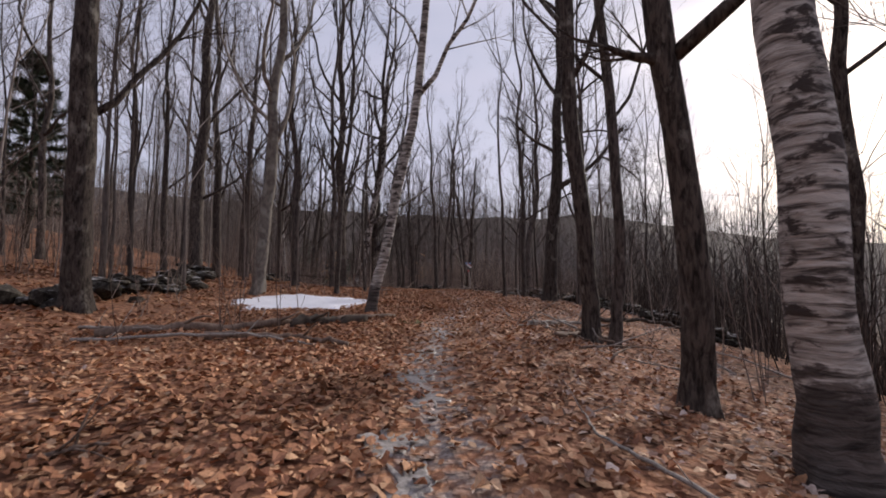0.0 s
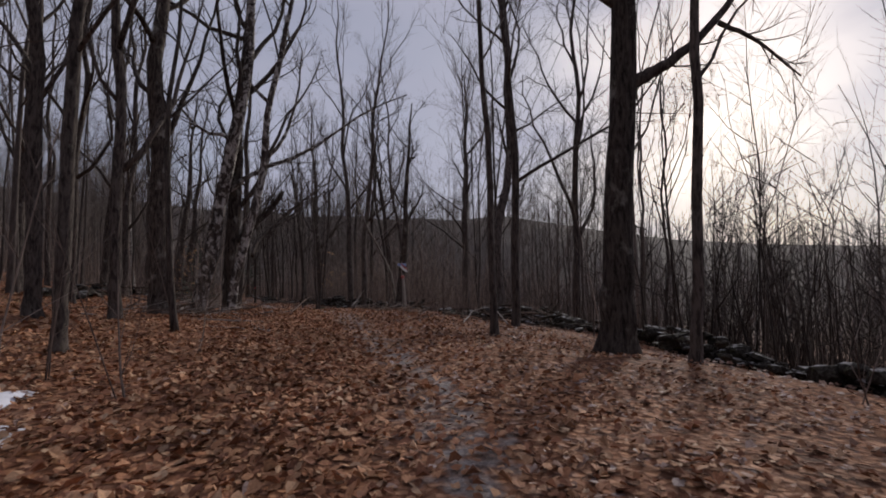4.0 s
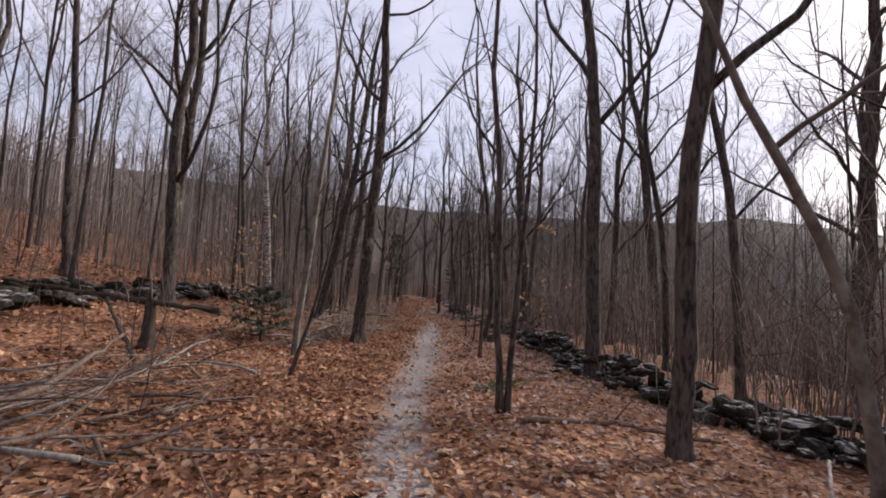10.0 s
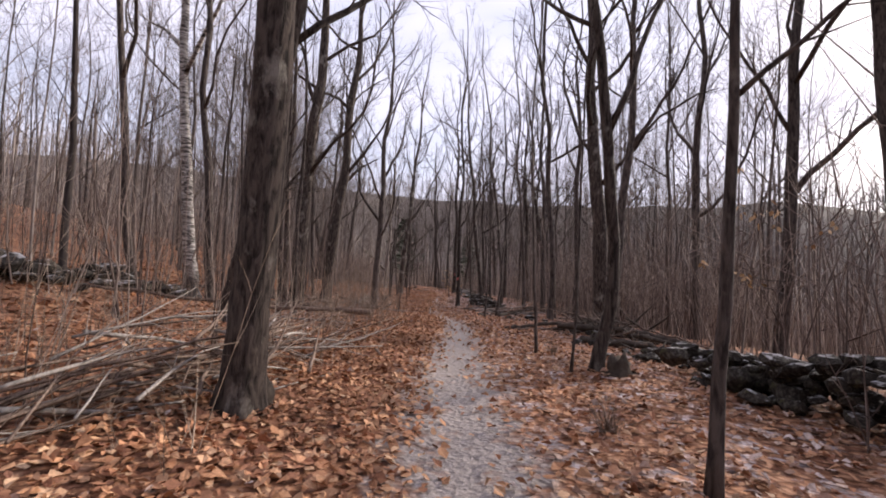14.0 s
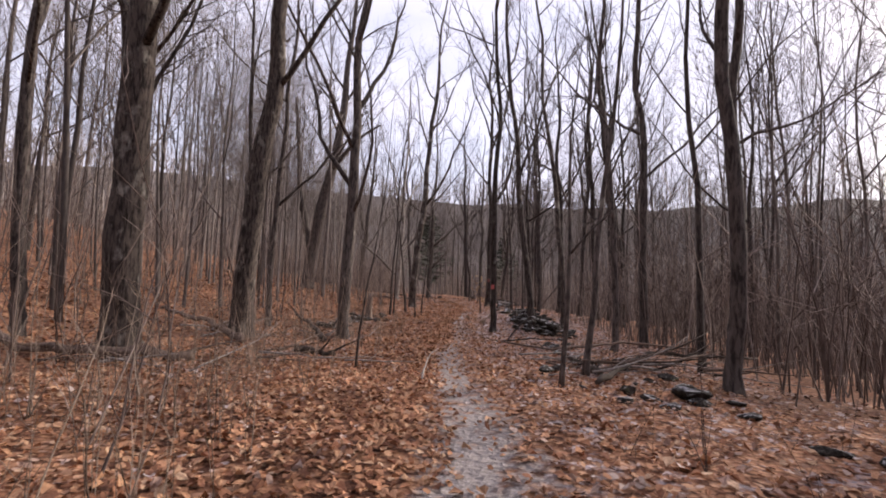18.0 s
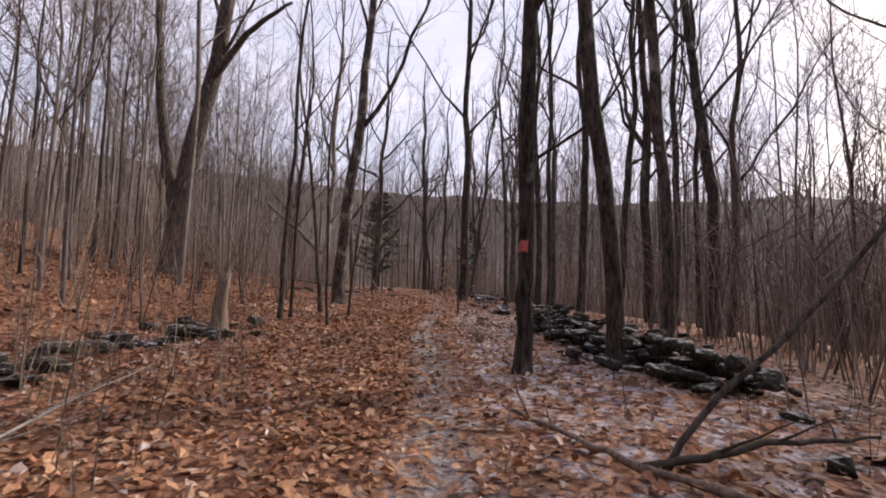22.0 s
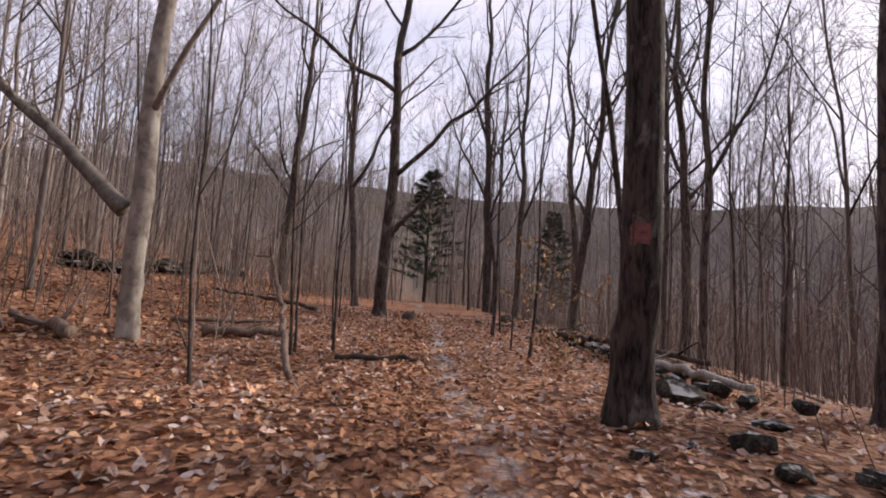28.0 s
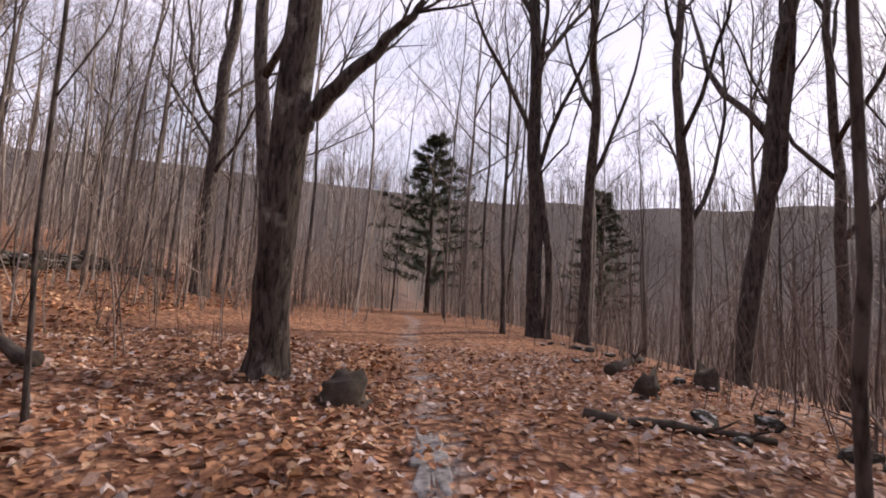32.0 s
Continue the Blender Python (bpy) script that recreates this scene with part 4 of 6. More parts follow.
tree("maple", -34.86, 96.80, 0.302, ((0.28, -0.23, 4.57), (0.86, -0.40, 8.66),), 16.0, 3.5, 9, "grey trunk on the bank")
tree("maple", -22.19, 97.24, 0.206, ((-0.02, -0.42, 4.46), (-0.11, -0.78, 7.55),), 16.0, 3.4, 9, "dark trunk with many limbs")
tree("maple", -21.85, 97.32, 0.116, ((0.07, -0.15, 2.13), (-0.13, -0.35, 3.20),), 9.0, 4.0, 5, "broken leaning trunk standing in leaf litter")
tree("maple", -17.74, 94.68, 0.174, ((0.34, -0.17, 3.04), (0.52, -0.20, 4.03),), 15.0, 3.0, 10, "dark trunk forking on the slope")
tree("maple", -18.28, 100.07, 0.191, ((-0.01, -0.35, 3.53), (-0.26, -0.81, 6.83),), 15.0, 4.0, 8, "dark trunk on the slope")
tree("maple", -21.09, 98.75, 0.176, ((0.13, -0.27, 3.15), (0.22, -0.67, 7.28),), 15.0, 4.5, 7, "slim dark trunk among bare woods")
tree("maple", -23.00, 86.05, 0.019, ((0.00, -0.11, 1.02), (0.12, -0.16, 1.98),), 7.0, 2.0, 4, "thin pale sapling among bare woods")
tree("maple", -22.70, 96.04, 0.065, ((-0.00, -0.21, 1.94), (0.00, -0.43, 4.10),), 9.0, 3.0, 4, "thin stem among bare woods")
tree("maple", -14.68, 99.53, 0.151, ((-0.19, -0.46, 3.79), (-0.53, -1.13, 8.74),), 14.0, 4.0, 7, "slim dark trunk on the slope")
tree("maple", -25.99, 91.29, 0.155, ((-0.16, -0.39, 3.59), (-0.28, -0.80, 7.53),), 14.0, 4.0, 6, "slim trunk behind a stout oak")
tree("maple", -18.72, 21.99, 0.161, ((0.11, -0.33, 3.91), (0.48, -0.72, 9.14),), 15.0, 5.0, 6, "slim dark trunk among bare woods")
tree("maple", 3.95, 25.32, 0.048, ((-0.15, -0.15, 2.46), (0.17, -0.33, 4.37),), 8.0, 3.0, 4, "thin dark stem standing in leaf litter")
tree("oak", -3.40, 55.20, 0.262, ((-0.09, -0.22, 2.37), (-0.28, -0.46, 4.61), (-0.38, -0.56, 5.57),), 14.0, 4.4, 8, "stout dark trunk with many upright limbs")
tree("oak", -14.97, 54.20, 0.285, ((0.17, -0.25, 3.30), (0.39, -0.36, 5.57), (0.58, -0.42, 7.09),), 15.0, 5.0, 7, "stout dark trunk with shaggy bark")
tree("maple", -17.19, 53.85, 0.116, ((0.06, -0.21, 2.84), (0.29, -0.41, 6.40),), 14.0, 4.0, 7, "slim dark trunk with crossing limbs")
tree("maple", -11.52, 48.80, 0.053, ((0.00, -0.13, 1.64), (0.07, -0.24, 3.28),), 12.0, 4.0, 5, "slim grey trunk among bare woods")
tree("maple", -3.20, 53.41, 0.143, ((0.13, -0.14, 2.32), (0.34, -0.26, 4.68),), 13.0, 5.0, 6, "grey trunk leaning over the slope")
tree("maple", -5.95, 35.84, 0.037, ((0.34, 0.02, 0.98), (0.64, -0.00, 2.26),), 5.5, 2.2, 4, "thin leaning sapling standing in leaf litter")
tree("maple", -2.05, 35.14, 0.052, ((-0.05, -0.10, 1.38), (-0.12, -0.20, 2.49), (-0.18, -0.30, 3.92),), 11.0, 2.6, 8, "slim dark stem of a forked pair at the trail side")
tree("maple", -1.96, 35.17, 0.046, ((0.07, -0.08, 1.38), (0.14, -0.15, 2.49), (0.20, -0.22, 3.92),), 8.0, 3.4, 5, "slim dark broken stem of a forked pair at the trail side")
tree("maple", 1.82, 44.14, 0.101, ((-0.17, -0.32, 3.54), (-0.80, -0.81, 7.35),), 13.0, 4.0, 7, "slim dark trunk beyond the wall")
tree("maple", 2.79, 40.75, 0.111, ((-0.21, -0.28, 3.36), (-0.79, -0.71, 6.55),), 13.0, 4.0, 6, "slim dark trunk beyond the wall")
tree("maple", -17.93, 61.40, 0.101, ((0.05, -0.14, 2.17), (0.29, -0.21, 4.29),), 12.0, 4.0, 5, "mottled grey trunk on the bank")
tree("maple", -6.97, 62.60, 0.087, ((0.05, -0.13, 2.01), (-0.18, -0.35, 4.22),), 13.0, 5.0, 5, "slim grey trunk below the bank")
tree("maple", -16.12, 70.37, 0.033, ((0.08, -0.07, 0.96), (0.23, -0.13, 1.95),), 7.0, 1.2, 7, "dark many-stemmed sapling among bare woods")
tree("oak", -7.99, 75.49, 0.165, ((-0.10, -0.19, 1.96), (-0.24, -0.43, 4.63),), 14.0, 4.0, 7, "dark trunk with several stems on the slope")
tree("maple", -11.23, 76.52, 0.094, ((0.04, -0.17, 1.91), (-0.08, -0.45, 5.12),), 14.0, 5.0, 6, "slim dark trunk on the slope")
tree("maple", -20.08, 81.72, 0.016, ((-0.00, -0.11, 1.08), (0.04, -0.17, 1.87),), 6.0, 1.4, 6, "pale slender sapling standing in leaf litter")
tree("maple", -16.67, 82.42, 0.026, ((0.11, -0.05, 0.94), (0.14, -0.15, 1.98),), 6.5, 1.2, 7, "grey sapling with a few clinging tan leaves")
tree("maple", -17.15, 83.06, 0.017, ((0.04, -0.07, 0.86), (0.08, -0.13, 1.64),), 5.0, 1.2, 6, "thin sapling with clinging tan leaves")
tree("maple", -14.41, 89.73, 0.080, ((-0.05, -0.28, 2.19), (-0.01, -0.58, 5.39),), 13.0, 4.0, 7, "slim dark trunk beyond the log")
tree("maple", -13.67, 87.28, 0.095, ((-0.01, -0.23, 2.40), (-0.01, -0.42, 4.32),), 12.0, 4.0, 7, "dark trunk on the slope")
tree("maple", 7.60, 45.59, 0.264, ((-0.13, -0.50, 5.73), (-0.07, -0.88, 10.22),), 15.0, 3.5, 12, "grey trunk with a wide fan of limbs")
tree("maple", -17.17, 25.96, 0.164, ((0.13, -0.36, 5.18), (0.26, -0.82, 11.36),), 15.0, 4.0, 6, "slim dark trunk among bare woods")
tree("maple", -15.90, 26.97, 0.170, ((0.04, -0.38, 5.61), (0.27, -0.86, 12.03),), 15.0, 4.0, 6, "slim dark trunk among bare woods")
tree("maple", 5.20, 18.30, 0.085, ((0.03, -0.18, 2.18), (0.01, -0.38, 4.56),), 12.0, 4.0, 6, "thin dark trunk behind an oak")
tree("old_birch", -3.81, 26.56, 0.131, ((0.20, -0.11, 1.56), (0.48, -0.16, 2.34), (0.75, -0.22, 3.33),), 11.0, 4.5, 5, "split leaning birch with rotten orange heartwood")
tree("oak", -6.75, 73.41, 0.159, ((0.08, -0.19, 2.14), (-0.12, -0.37, 4.03), (-0.47, -0.58, 5.93),), 15.0, 6.0, 6, "stout dark trunk beyond the wall")
tree("maple", -8.88, 76.12, 0.127, ((0.17, -0.30, 3.57), (0.28, -0.49, 6.19),), 14.0, 5.0, 7, "slim dark trunk beyond the wall")
tree("maple", -10.11, 76.95, 0.151, ((0.11, -0.33, 3.73), (-0.08, -0.70, 8.00),), 15.0, 6.0, 6, "straight dark trunk beyond the wall")
tree("maple", -18.27, 85.53, 0.042, ((0.08, -0.05, 0.82), (0.11, -0.13, 1.66), (0.12, -0.23, 2.71),), 8.0, 2.2, 6, "dark crooked sapling by the trail")
tree("maple", -14.65, 93.91, 0.126, ((0.08, -0.28, 3.10), (0.17, -0.61, 6.66),), 14.0, 5.0, 7, "slim dark trunk on the slope")
tree("maple", -13.63, 93.23, 0.170, ((0.05, -0.28, 3.05), (-0.26, -0.78, 6.76),), 14.0, 5.0, 7, "dark trunk on the slope")
tree("maple", -5.25, 56.67, 0.112, ((0.08, -0.17, 2.46), (-0.23, -0.56, 5.85),), 15.0, 6.0, 5, "straight dark trunk beyond the stones")
tree("maple", -15.25, 67.66, 0.028, ((-0.05, -0.08, 0.95), (-0.01, -0.16, 1.95), (0.02, -0.24, 3.03),), 9.0, 2.2, 7, "thin bent sapling with a few leaves")
tree("maple", -13.61, 72.22, 0.011, ((-0.03, -0.05, 0.60), (0.00, -0.08, 1.10),), 2.4, 0.8, 4, "thin sapling beside the trail")
tree("maple", -17.05, 69.15, 0.039, ((0.08, -0.12, 1.66), (0.23, -0.23, 3.27),), 10.0, 2.5, 6, "thin pale sapling among bare woods")
tree("maple", -10.90, 68.28, 0.019, ((-0.02, -0.08, 1.02), (0.01, -0.13, 1.67),), 6.0, 1.5, 5, "thin sapling at the wall")
tree("maple", -11.28, 55.85, 0.020, ((0.07, -0.04, 0.88), (0.21, -0.03, 1.52),), 5.0, 1.6, 5, "thin dark leaning sapling")
tree("maple", -7.42, 56.93, 0.054, ((0.09, -0.03, 0.88), (0.18, -0.04, 1.51),), 9.0, 3.0, 5, "dark leaning trunk by a fallen log")
tree("maple", -19.74, 80.32, 0.019, ((0.04, -0.08, 1.03), (0.11, -0.17, 2.23),), 7.0, 1.6, 6, "thin dark sapling among bare woods")
tree("maple", -15.06, 80.53, 0.041, ((0.02, -0.14, 1.57), (-0.06, -0.22, 2.12), (-0.22, -0.34, 2.79), (-0.35, -0.44, 3.23),), 9.0, 4.0, 5, "bent dark sapling beside an oak")
tree("maple", -10.03, 62.24, 0.021, ((0.18, 0.02, 0.38), (0.68, 0.12, 0.76), (1.36, 0.26, 1.42),), 4.0, 1.0, 4, "dark thin sapling leaning far over")
tree("maple", -7.30, 75.40, 0.115, ((0.05, -0.20, 2.40), (-0.05, -0.45, 5.20),), 14.0, 3.5, 7, "dark trunk of a close group on the slope")
tree("maple", -6.45, 75.90, 0.095, ((-0.08, -0.20, 2.60), (-0.20, -0.45, 5.40),), 13.0, 4.0, 6, "slim dark trunk of a close group on the slope")
tree("maple", -5.90, 74.70, 0.105, ((0.06, -0.20, 2.40), (0.00, -0.45, 5.00),), 14.0, 4.0, 7, "slim dark trunk of a close group on the slope")


# ---- the woods all round, too many to count ----
def wild_tree(rng, height, r, leaders, fine, twigs):
    """One bare tree of the woods, as arrays: a crooked trunk that divides into rising leaders with fans of twigs."""
    sh = Shape()
    n = 10
    zs = np.linspace(-0.03, 1, n) * height
    u = np.linspace(0, 1, n)
    bend = np.stack([0.011 * height * u * (np.sin(u * rng.uniform(4, 9) + rng.uniform(0, 6)) + 0.5 * np.sin(u * rng.uniform(10, 16) + rng.uniform(0, 6))) for _ in range(2)], 1)
    line = np.column_stack([bend + rng.normal(0, 0.004 * height, (n, 2)) * u[:, None], zs])
    radii = r * (1.1 - 0.98 * np.clip(zs / height, 0, 1) ** 0.85)
    sh.tube(line, radii, 6, closed=False)

    def on(h):
        return np.array([np.interp(h, zs, line[:, 0]), np.interp(h, zs, line[:, 1]), h]), float(np.interp(h, zs, radii))

    stems = [(line[4:], radii[4:])]
    low = rng.uniform(0.16, 0.4)
    for k in range(leaders):
        h = height * (low + (0.75 - low) * (k + rng.random()) / leaders)
        p, rr = on(h)
        turn, tilt = rng.uniform(0, 6.28), rng.uniform(0.6, 1.2)
        way = np.array([math.cos(turn) * math.cos(tilt), math.sin(turn) * math.cos(tilt), math.sin(tilt)])
        l, r2, _ = grow(rng, p, way, (height - h) * rng.uniform(0.5, 0.9), rr * rng.uniform(0.4, 0.85), 6, 0.15, 0.17)
        sh.tube(l, r2, 4, closed=False)
        stems.append((l, r2))
    for l, r2 in stems:
        m = len(l)
        for _ in range(fine):
            i = rng.integers(1, m - 1)
            w = (l[i + 1] - l[i]) / np.linalg.norm(l[i + 1] - l[i])
            b, rb, _ = grow(rng, l[i] + (l[i + 1] - l[i]) * rng.random(), aside(rng, w, rng.uniform(0.4, 0.95)), height * rng.uniform(0.07, 0.18), max(0.009, r2[i] * 0.4), 3, 0.14, 0.14)
            sh.tube(b, rb, 3, closed=False)
            for _ in range(twigs):
                j = rng.integers(1, 4)
                w2 = (b[j] - b[j - 1]) / np.linalg.norm(b[j] - b[j - 1])
                t, tr, _ = grow(rng, b[j - 1] + (b[j] - b[j - 1]) * rng.random(), aside(rng, w2, rng.uniform(0.35, 0.9)), height * rng.uniform(0.04, 0.1), max(0.0068, rb[j] * 0.6), 1, 0.15, 0.1)
                sh.tube(t, tr * (1, 1.8), 3, closed=False)
    return sh.arrays()


def woods(name, kinds, spots, label, rng, category="woods", mat=None):
    """Many trees joined into one sheet of woods."""
    vs, qs, n = [], [], 0
    for x, y, z, size in spots:
        v, (q, _) = kinds[rng.integers(len(kinds))]
        a = rng.uniform(0, 6.28)
        c, s = math.cos(a), math.sin(a)
        w = v * size
        vs.append(np.stack([x + c * w[:, 0] - s * w[:, 1] + rng.normal(0, 0.025) * w[:, 2], y + s * w[:, 0] + c * w[:, 1] + rng.normal(0, 0.025) * w[:, 2], z + w[:, 2]], 1))
        qs.append(q + n)
        n += len(v)
    return tagged(new(name, mesh_of(name, np.vstack(vs), [np.vstack(qs)], mat or TWIG)), label, category, kind="stuff")


def scatter(rng, count, s_range, d_range, clear, bias=1.0):
    out = []
    for _ in range(count):
        s, d = rng.uniform(*s_range), d_range[0] + (d_range[1] - d_range[0]) * rng.random() ** bias
        x, y, _ = at_trail(s, d)
        ss, dd = along(x, y)
        if abs(dd[0]) < clear or min((x - a) ** 2 + (y - b) ** 2 for a, b in TREE_SPOTS) < 1.2:
            continue
        out.append((x, y, float(ground(x, y)[0]) - 0.05, rng.uniform(0.7, 1.2)))
    return out


rng = np.random.default_rng(11)
POLES = [wild_tree(rng, rng.uniform(11, 20), 0.035 + 0.09 * rng.random() ** 1.6, rng.integers(4, 7), 6, 5) for _ in range(22)]
BACKPOLES = [wild_tree(rng, rng.uniform(11, 19), rng.uniform(0.05, 0.12), rng.integers(3, 5), 4, 3) for _ in range(14)]
woods("left_woods", POLES, scatter(rng, 48, (-20, 28), (-26, -8), 8.0) + scatter(rng, 175, (28, 125), (-26, -8), 8.0), "bare grey-brown woods on the rising slope", rng, mat=SLOPE)
woods("bank_woods", POLES, scatter(rng, 70, (62, 125), (-22, -7.5), 7.5), "bare twiggy woods on the bank", rng, mat=SLOPE)
woods("upper_woods", BACKPOLES, scatter(rng, 260, (-20, 130), (-60, -26), 20.0), "bare grey-brown woods higher on the slope", rng, mat=SLOPE)
woods("right_woods", POLES, scatter(rng, 180, (-20, 125), (8.5, 26), 8.5) + scatter(rng, 46, (66, 100), (9, 24), 8.5), "bare dark woods on the falling slope", rng)
woods("lower_woods", BACKPOLES, scatter(rng, 130, (-20, 55), (26, 60), 20.0) + scatter(rng, 190, (55, 130), (24, 60), 20.0), "bare dark woods lower on the slope", rng)


def far_tree():
    sh = Shape()
    h = rng.uniform(13, 19)
    sh.tube([(0, 0, -1), (rng.normal(0, 0.3), rng.normal(0, 0.3), h * 0.5), (rng.normal(0, 0.5), rng.normal(0, 0.5), h)], (0.2, 0.14, 0.03), 3, closed=False)
    for k in range(6):
        z = h * (0.3 + 0.6 * (k + rng.random()) / 6)
        t = rng.uniform(0, 6.28)
        l = h * 0.22 * (1.3 - z / h)
        sh.tube([(0, 0, z), (l * math.cos(t), l * math.sin(t), z + l * rng.uniform(0.6, 1.4))], (0.07, 0.02), 3, closed=False)
    return sh.arrays()


woods("end_woods", POLES, scatter(rng, 64, (106, 150), (-8, 8), 0.8), "bare woods closing the end of the trail", rng, mat=SLOPE)
FARPOLES = [far_tree() for _ in range(10)]


def far_spots(count, near, reach):
    out = []
    while len(out) < count:
        a, r = rng.uniform(-2.4, 2.0), rng.uniform(near, reach)
        x, y = -8 - r * math.sin(a), 45 + r * math.cos(a)
        if (abs(along(x, y)[1][0]) > 30 or y > 140) and math.hypot(x + 6, y - 214) > 24 and (math.sin(x * 0.06) * math.sin(y * 0.05 + 1) < 0.97):
            out.append((x, y, float(ground(x, y)[0]) - 0.3, rng.uniform(0.75, 1.15)))
    return out


woods("hill_woods", FARPOLES, far_spots(3300, 70, 335) + far_spots(900, 290, 338), "bare woods covering the hills beyond the valley", rng, mat=HILLWOOD)

# thin stems and brush under the trees
STEMS = []
for _ in range(14):
    sh = Shape()
    for _ in range(rng.integers(1, 4)):
        l, rr, _ = grow(rng, rng.normal(0, 0.05, 3) * (1, 1, 0), aside(rng, np.array([0, 0, 1.0]), rng.uniform(0, 0.3)), rng.uniform(1.0, 3.4), rng.uniform(0.006, 0.014), 5, 0.03, 0.07)
        sh.tube(l, rr, 3, closed=False)
        for _ in range(rng.integers(2, 6)):
            i = rng.integers(1, 5)
            t, tr, _ = grow(rng, l[i], aside(rng, np.array([0, 0, 1.0]), rng.uniform(0.4, 0.9)), rng.uniform(0.3, 0.9), 0.005, 3, 0.05, 0.12)
            sh.tube(t, tr, 3, closed=False)
    STEMS.append(sh.arrays())
woods("left_brush", STEMS, scatter(rng, 520, (0, 120), (-16, -2.4), 2.4) + [(x, y, z, 1.7 * k) for x, y, z, k in scatter(rng, 380, (44, 118), (-14, -4.5), 4.5)], "thin bare stems of undergrowth", rng, "brush", BRUSH)
woods("right_brush", STEMS, scatter(rng, 680, (0, 120), (3.4, 16), 3.4), "thin bare stems of undergrowth beyond the wall", rng, "brush", BRUSH)
woods("slope_brush", STEMS, [(x, y, z, 0.8 * k) for x, y, z, k in scatter(rng, 300, (79, 108), (3.2, 10), 3.0)], "thin dark stems of undergrowth on the slope", rng, "brush", BRUSH)
woods("dry_stems", STEMS, [(x, y, z, 0.5 * k) for x, y, z, k in scatter(rng, 420, (41, 66), (-4.6, -1.5), 1.5)], "thin pale dead stems at the feet of the trees", rng, "brush", DRYSTEM)

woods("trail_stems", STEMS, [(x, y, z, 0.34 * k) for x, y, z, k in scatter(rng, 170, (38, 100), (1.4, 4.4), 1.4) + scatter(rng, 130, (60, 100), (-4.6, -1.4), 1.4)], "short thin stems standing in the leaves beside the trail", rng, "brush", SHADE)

# thickets: each a clump of upright shoots
CLUMPS = []
for _ in range(16):
    sh = Shape()
    for _ in range(rng.integers(7, 11)):
        at = np.array([rng.normal(0, 0.7), rng.normal(0, 0.7), -0.1])
        l, rr, _ = grow(rng, at, aside(rng, np.array([0, 0, 1.0]), rng.uniform(0, 0.25)), rng.uniform(1.6, 5.2), rng.uniform(0.01, 0.024), 3, 0.05, 0.08)
        sh.tube(l, rr, 3, closed=False)
        for _ in range(3):
            i = rng.integers(1, 3)
            t, tr, _ = grow(rng, l[i] + (l[i + 1] - l[i]) * rng.random(), aside(rng, np.array([0, 0, 1.0]), rng.uniform(0.4, 1.3)), rng.uniform(0.5, 1.5), 0.011, 1, 0.05, 0.12)
            sh.tube(t, tr * (1, 1.8), 3, closed=False)
    CLUMPS.append(sh.arrays())
woods("dark_thicket", CLUMPS, scatter(rng, 370, (-8, 23), (7.6, 34), 7.6, 1.3) + scatter(rng, 120, (23, 36), (11, 34), 10.5, 1.2) + scatter(rng, 300, (2, 36), (11.5, 40), 11.0), "dense thicket beyond the wall, shade put into its dark bark colour", rng, "thicket", SHADE)
woods("right_thicket", CLUMPS, scatter(rng, 480, (34, 78), (6.4, 34), 6.4, 1.45) + scatter(rng, 200, (78, 128), (7.5, 34), 7.0, 1.2), "dense brown thicket filling the slope beyond the wall", rng, "thicket", BRUSH)
woods("left_thicket", CLUMPS, scatter(rng, 330, (-8, 128), (-34, -12), 12.0), "brown thicket of shoots on the rising slope", rng, "thicket", BRUSH)
woods("end_thicket", CLUMPS, scatter(rng, 150, (100, 150), (-9, 9), 1.6), "brown thicket of shoots closing the trail's end", rng, "thicket", BRUSH)


# ---- stone walls and tumbled stones ----
def stone_mesh(seed, flat):
    """An angular field stone: the hull of a few points on a squashed block."""
    r = np.random.default_rng(seed)
    bm = bmesh.new()
    for _ in range(26):
        p = r.normal(size=3)
        p /= np.abs(p).max() ** 0.6 * np.linalg.norm(p) ** 0.4
        bm.verts.new(Vector(p) * 0.5)
    hull = bmesh.ops.convex_hull(bm, input=bm.verts)
    bmesh.ops.delete(bm, geom=[v for v in bm.verts if not v.link_faces], context="VERTS")
    bmesh.ops.scale(bm, vec=(1, 0.78, flat), verts=bm.verts)
    me = bpy.data.meshes.new("stone")
    for v in bm.verts:
        v.co *= 1 + 0.05 * r.normal()
    bm.to_mesh(me)
    bm.free()
    me.materials.append(STONE)
    return me


STONES = [stone_mesh(40 + i, (0.26, 0.34, 0.42, 0.5, 0.6)[i % 5]) for i in range(14)]


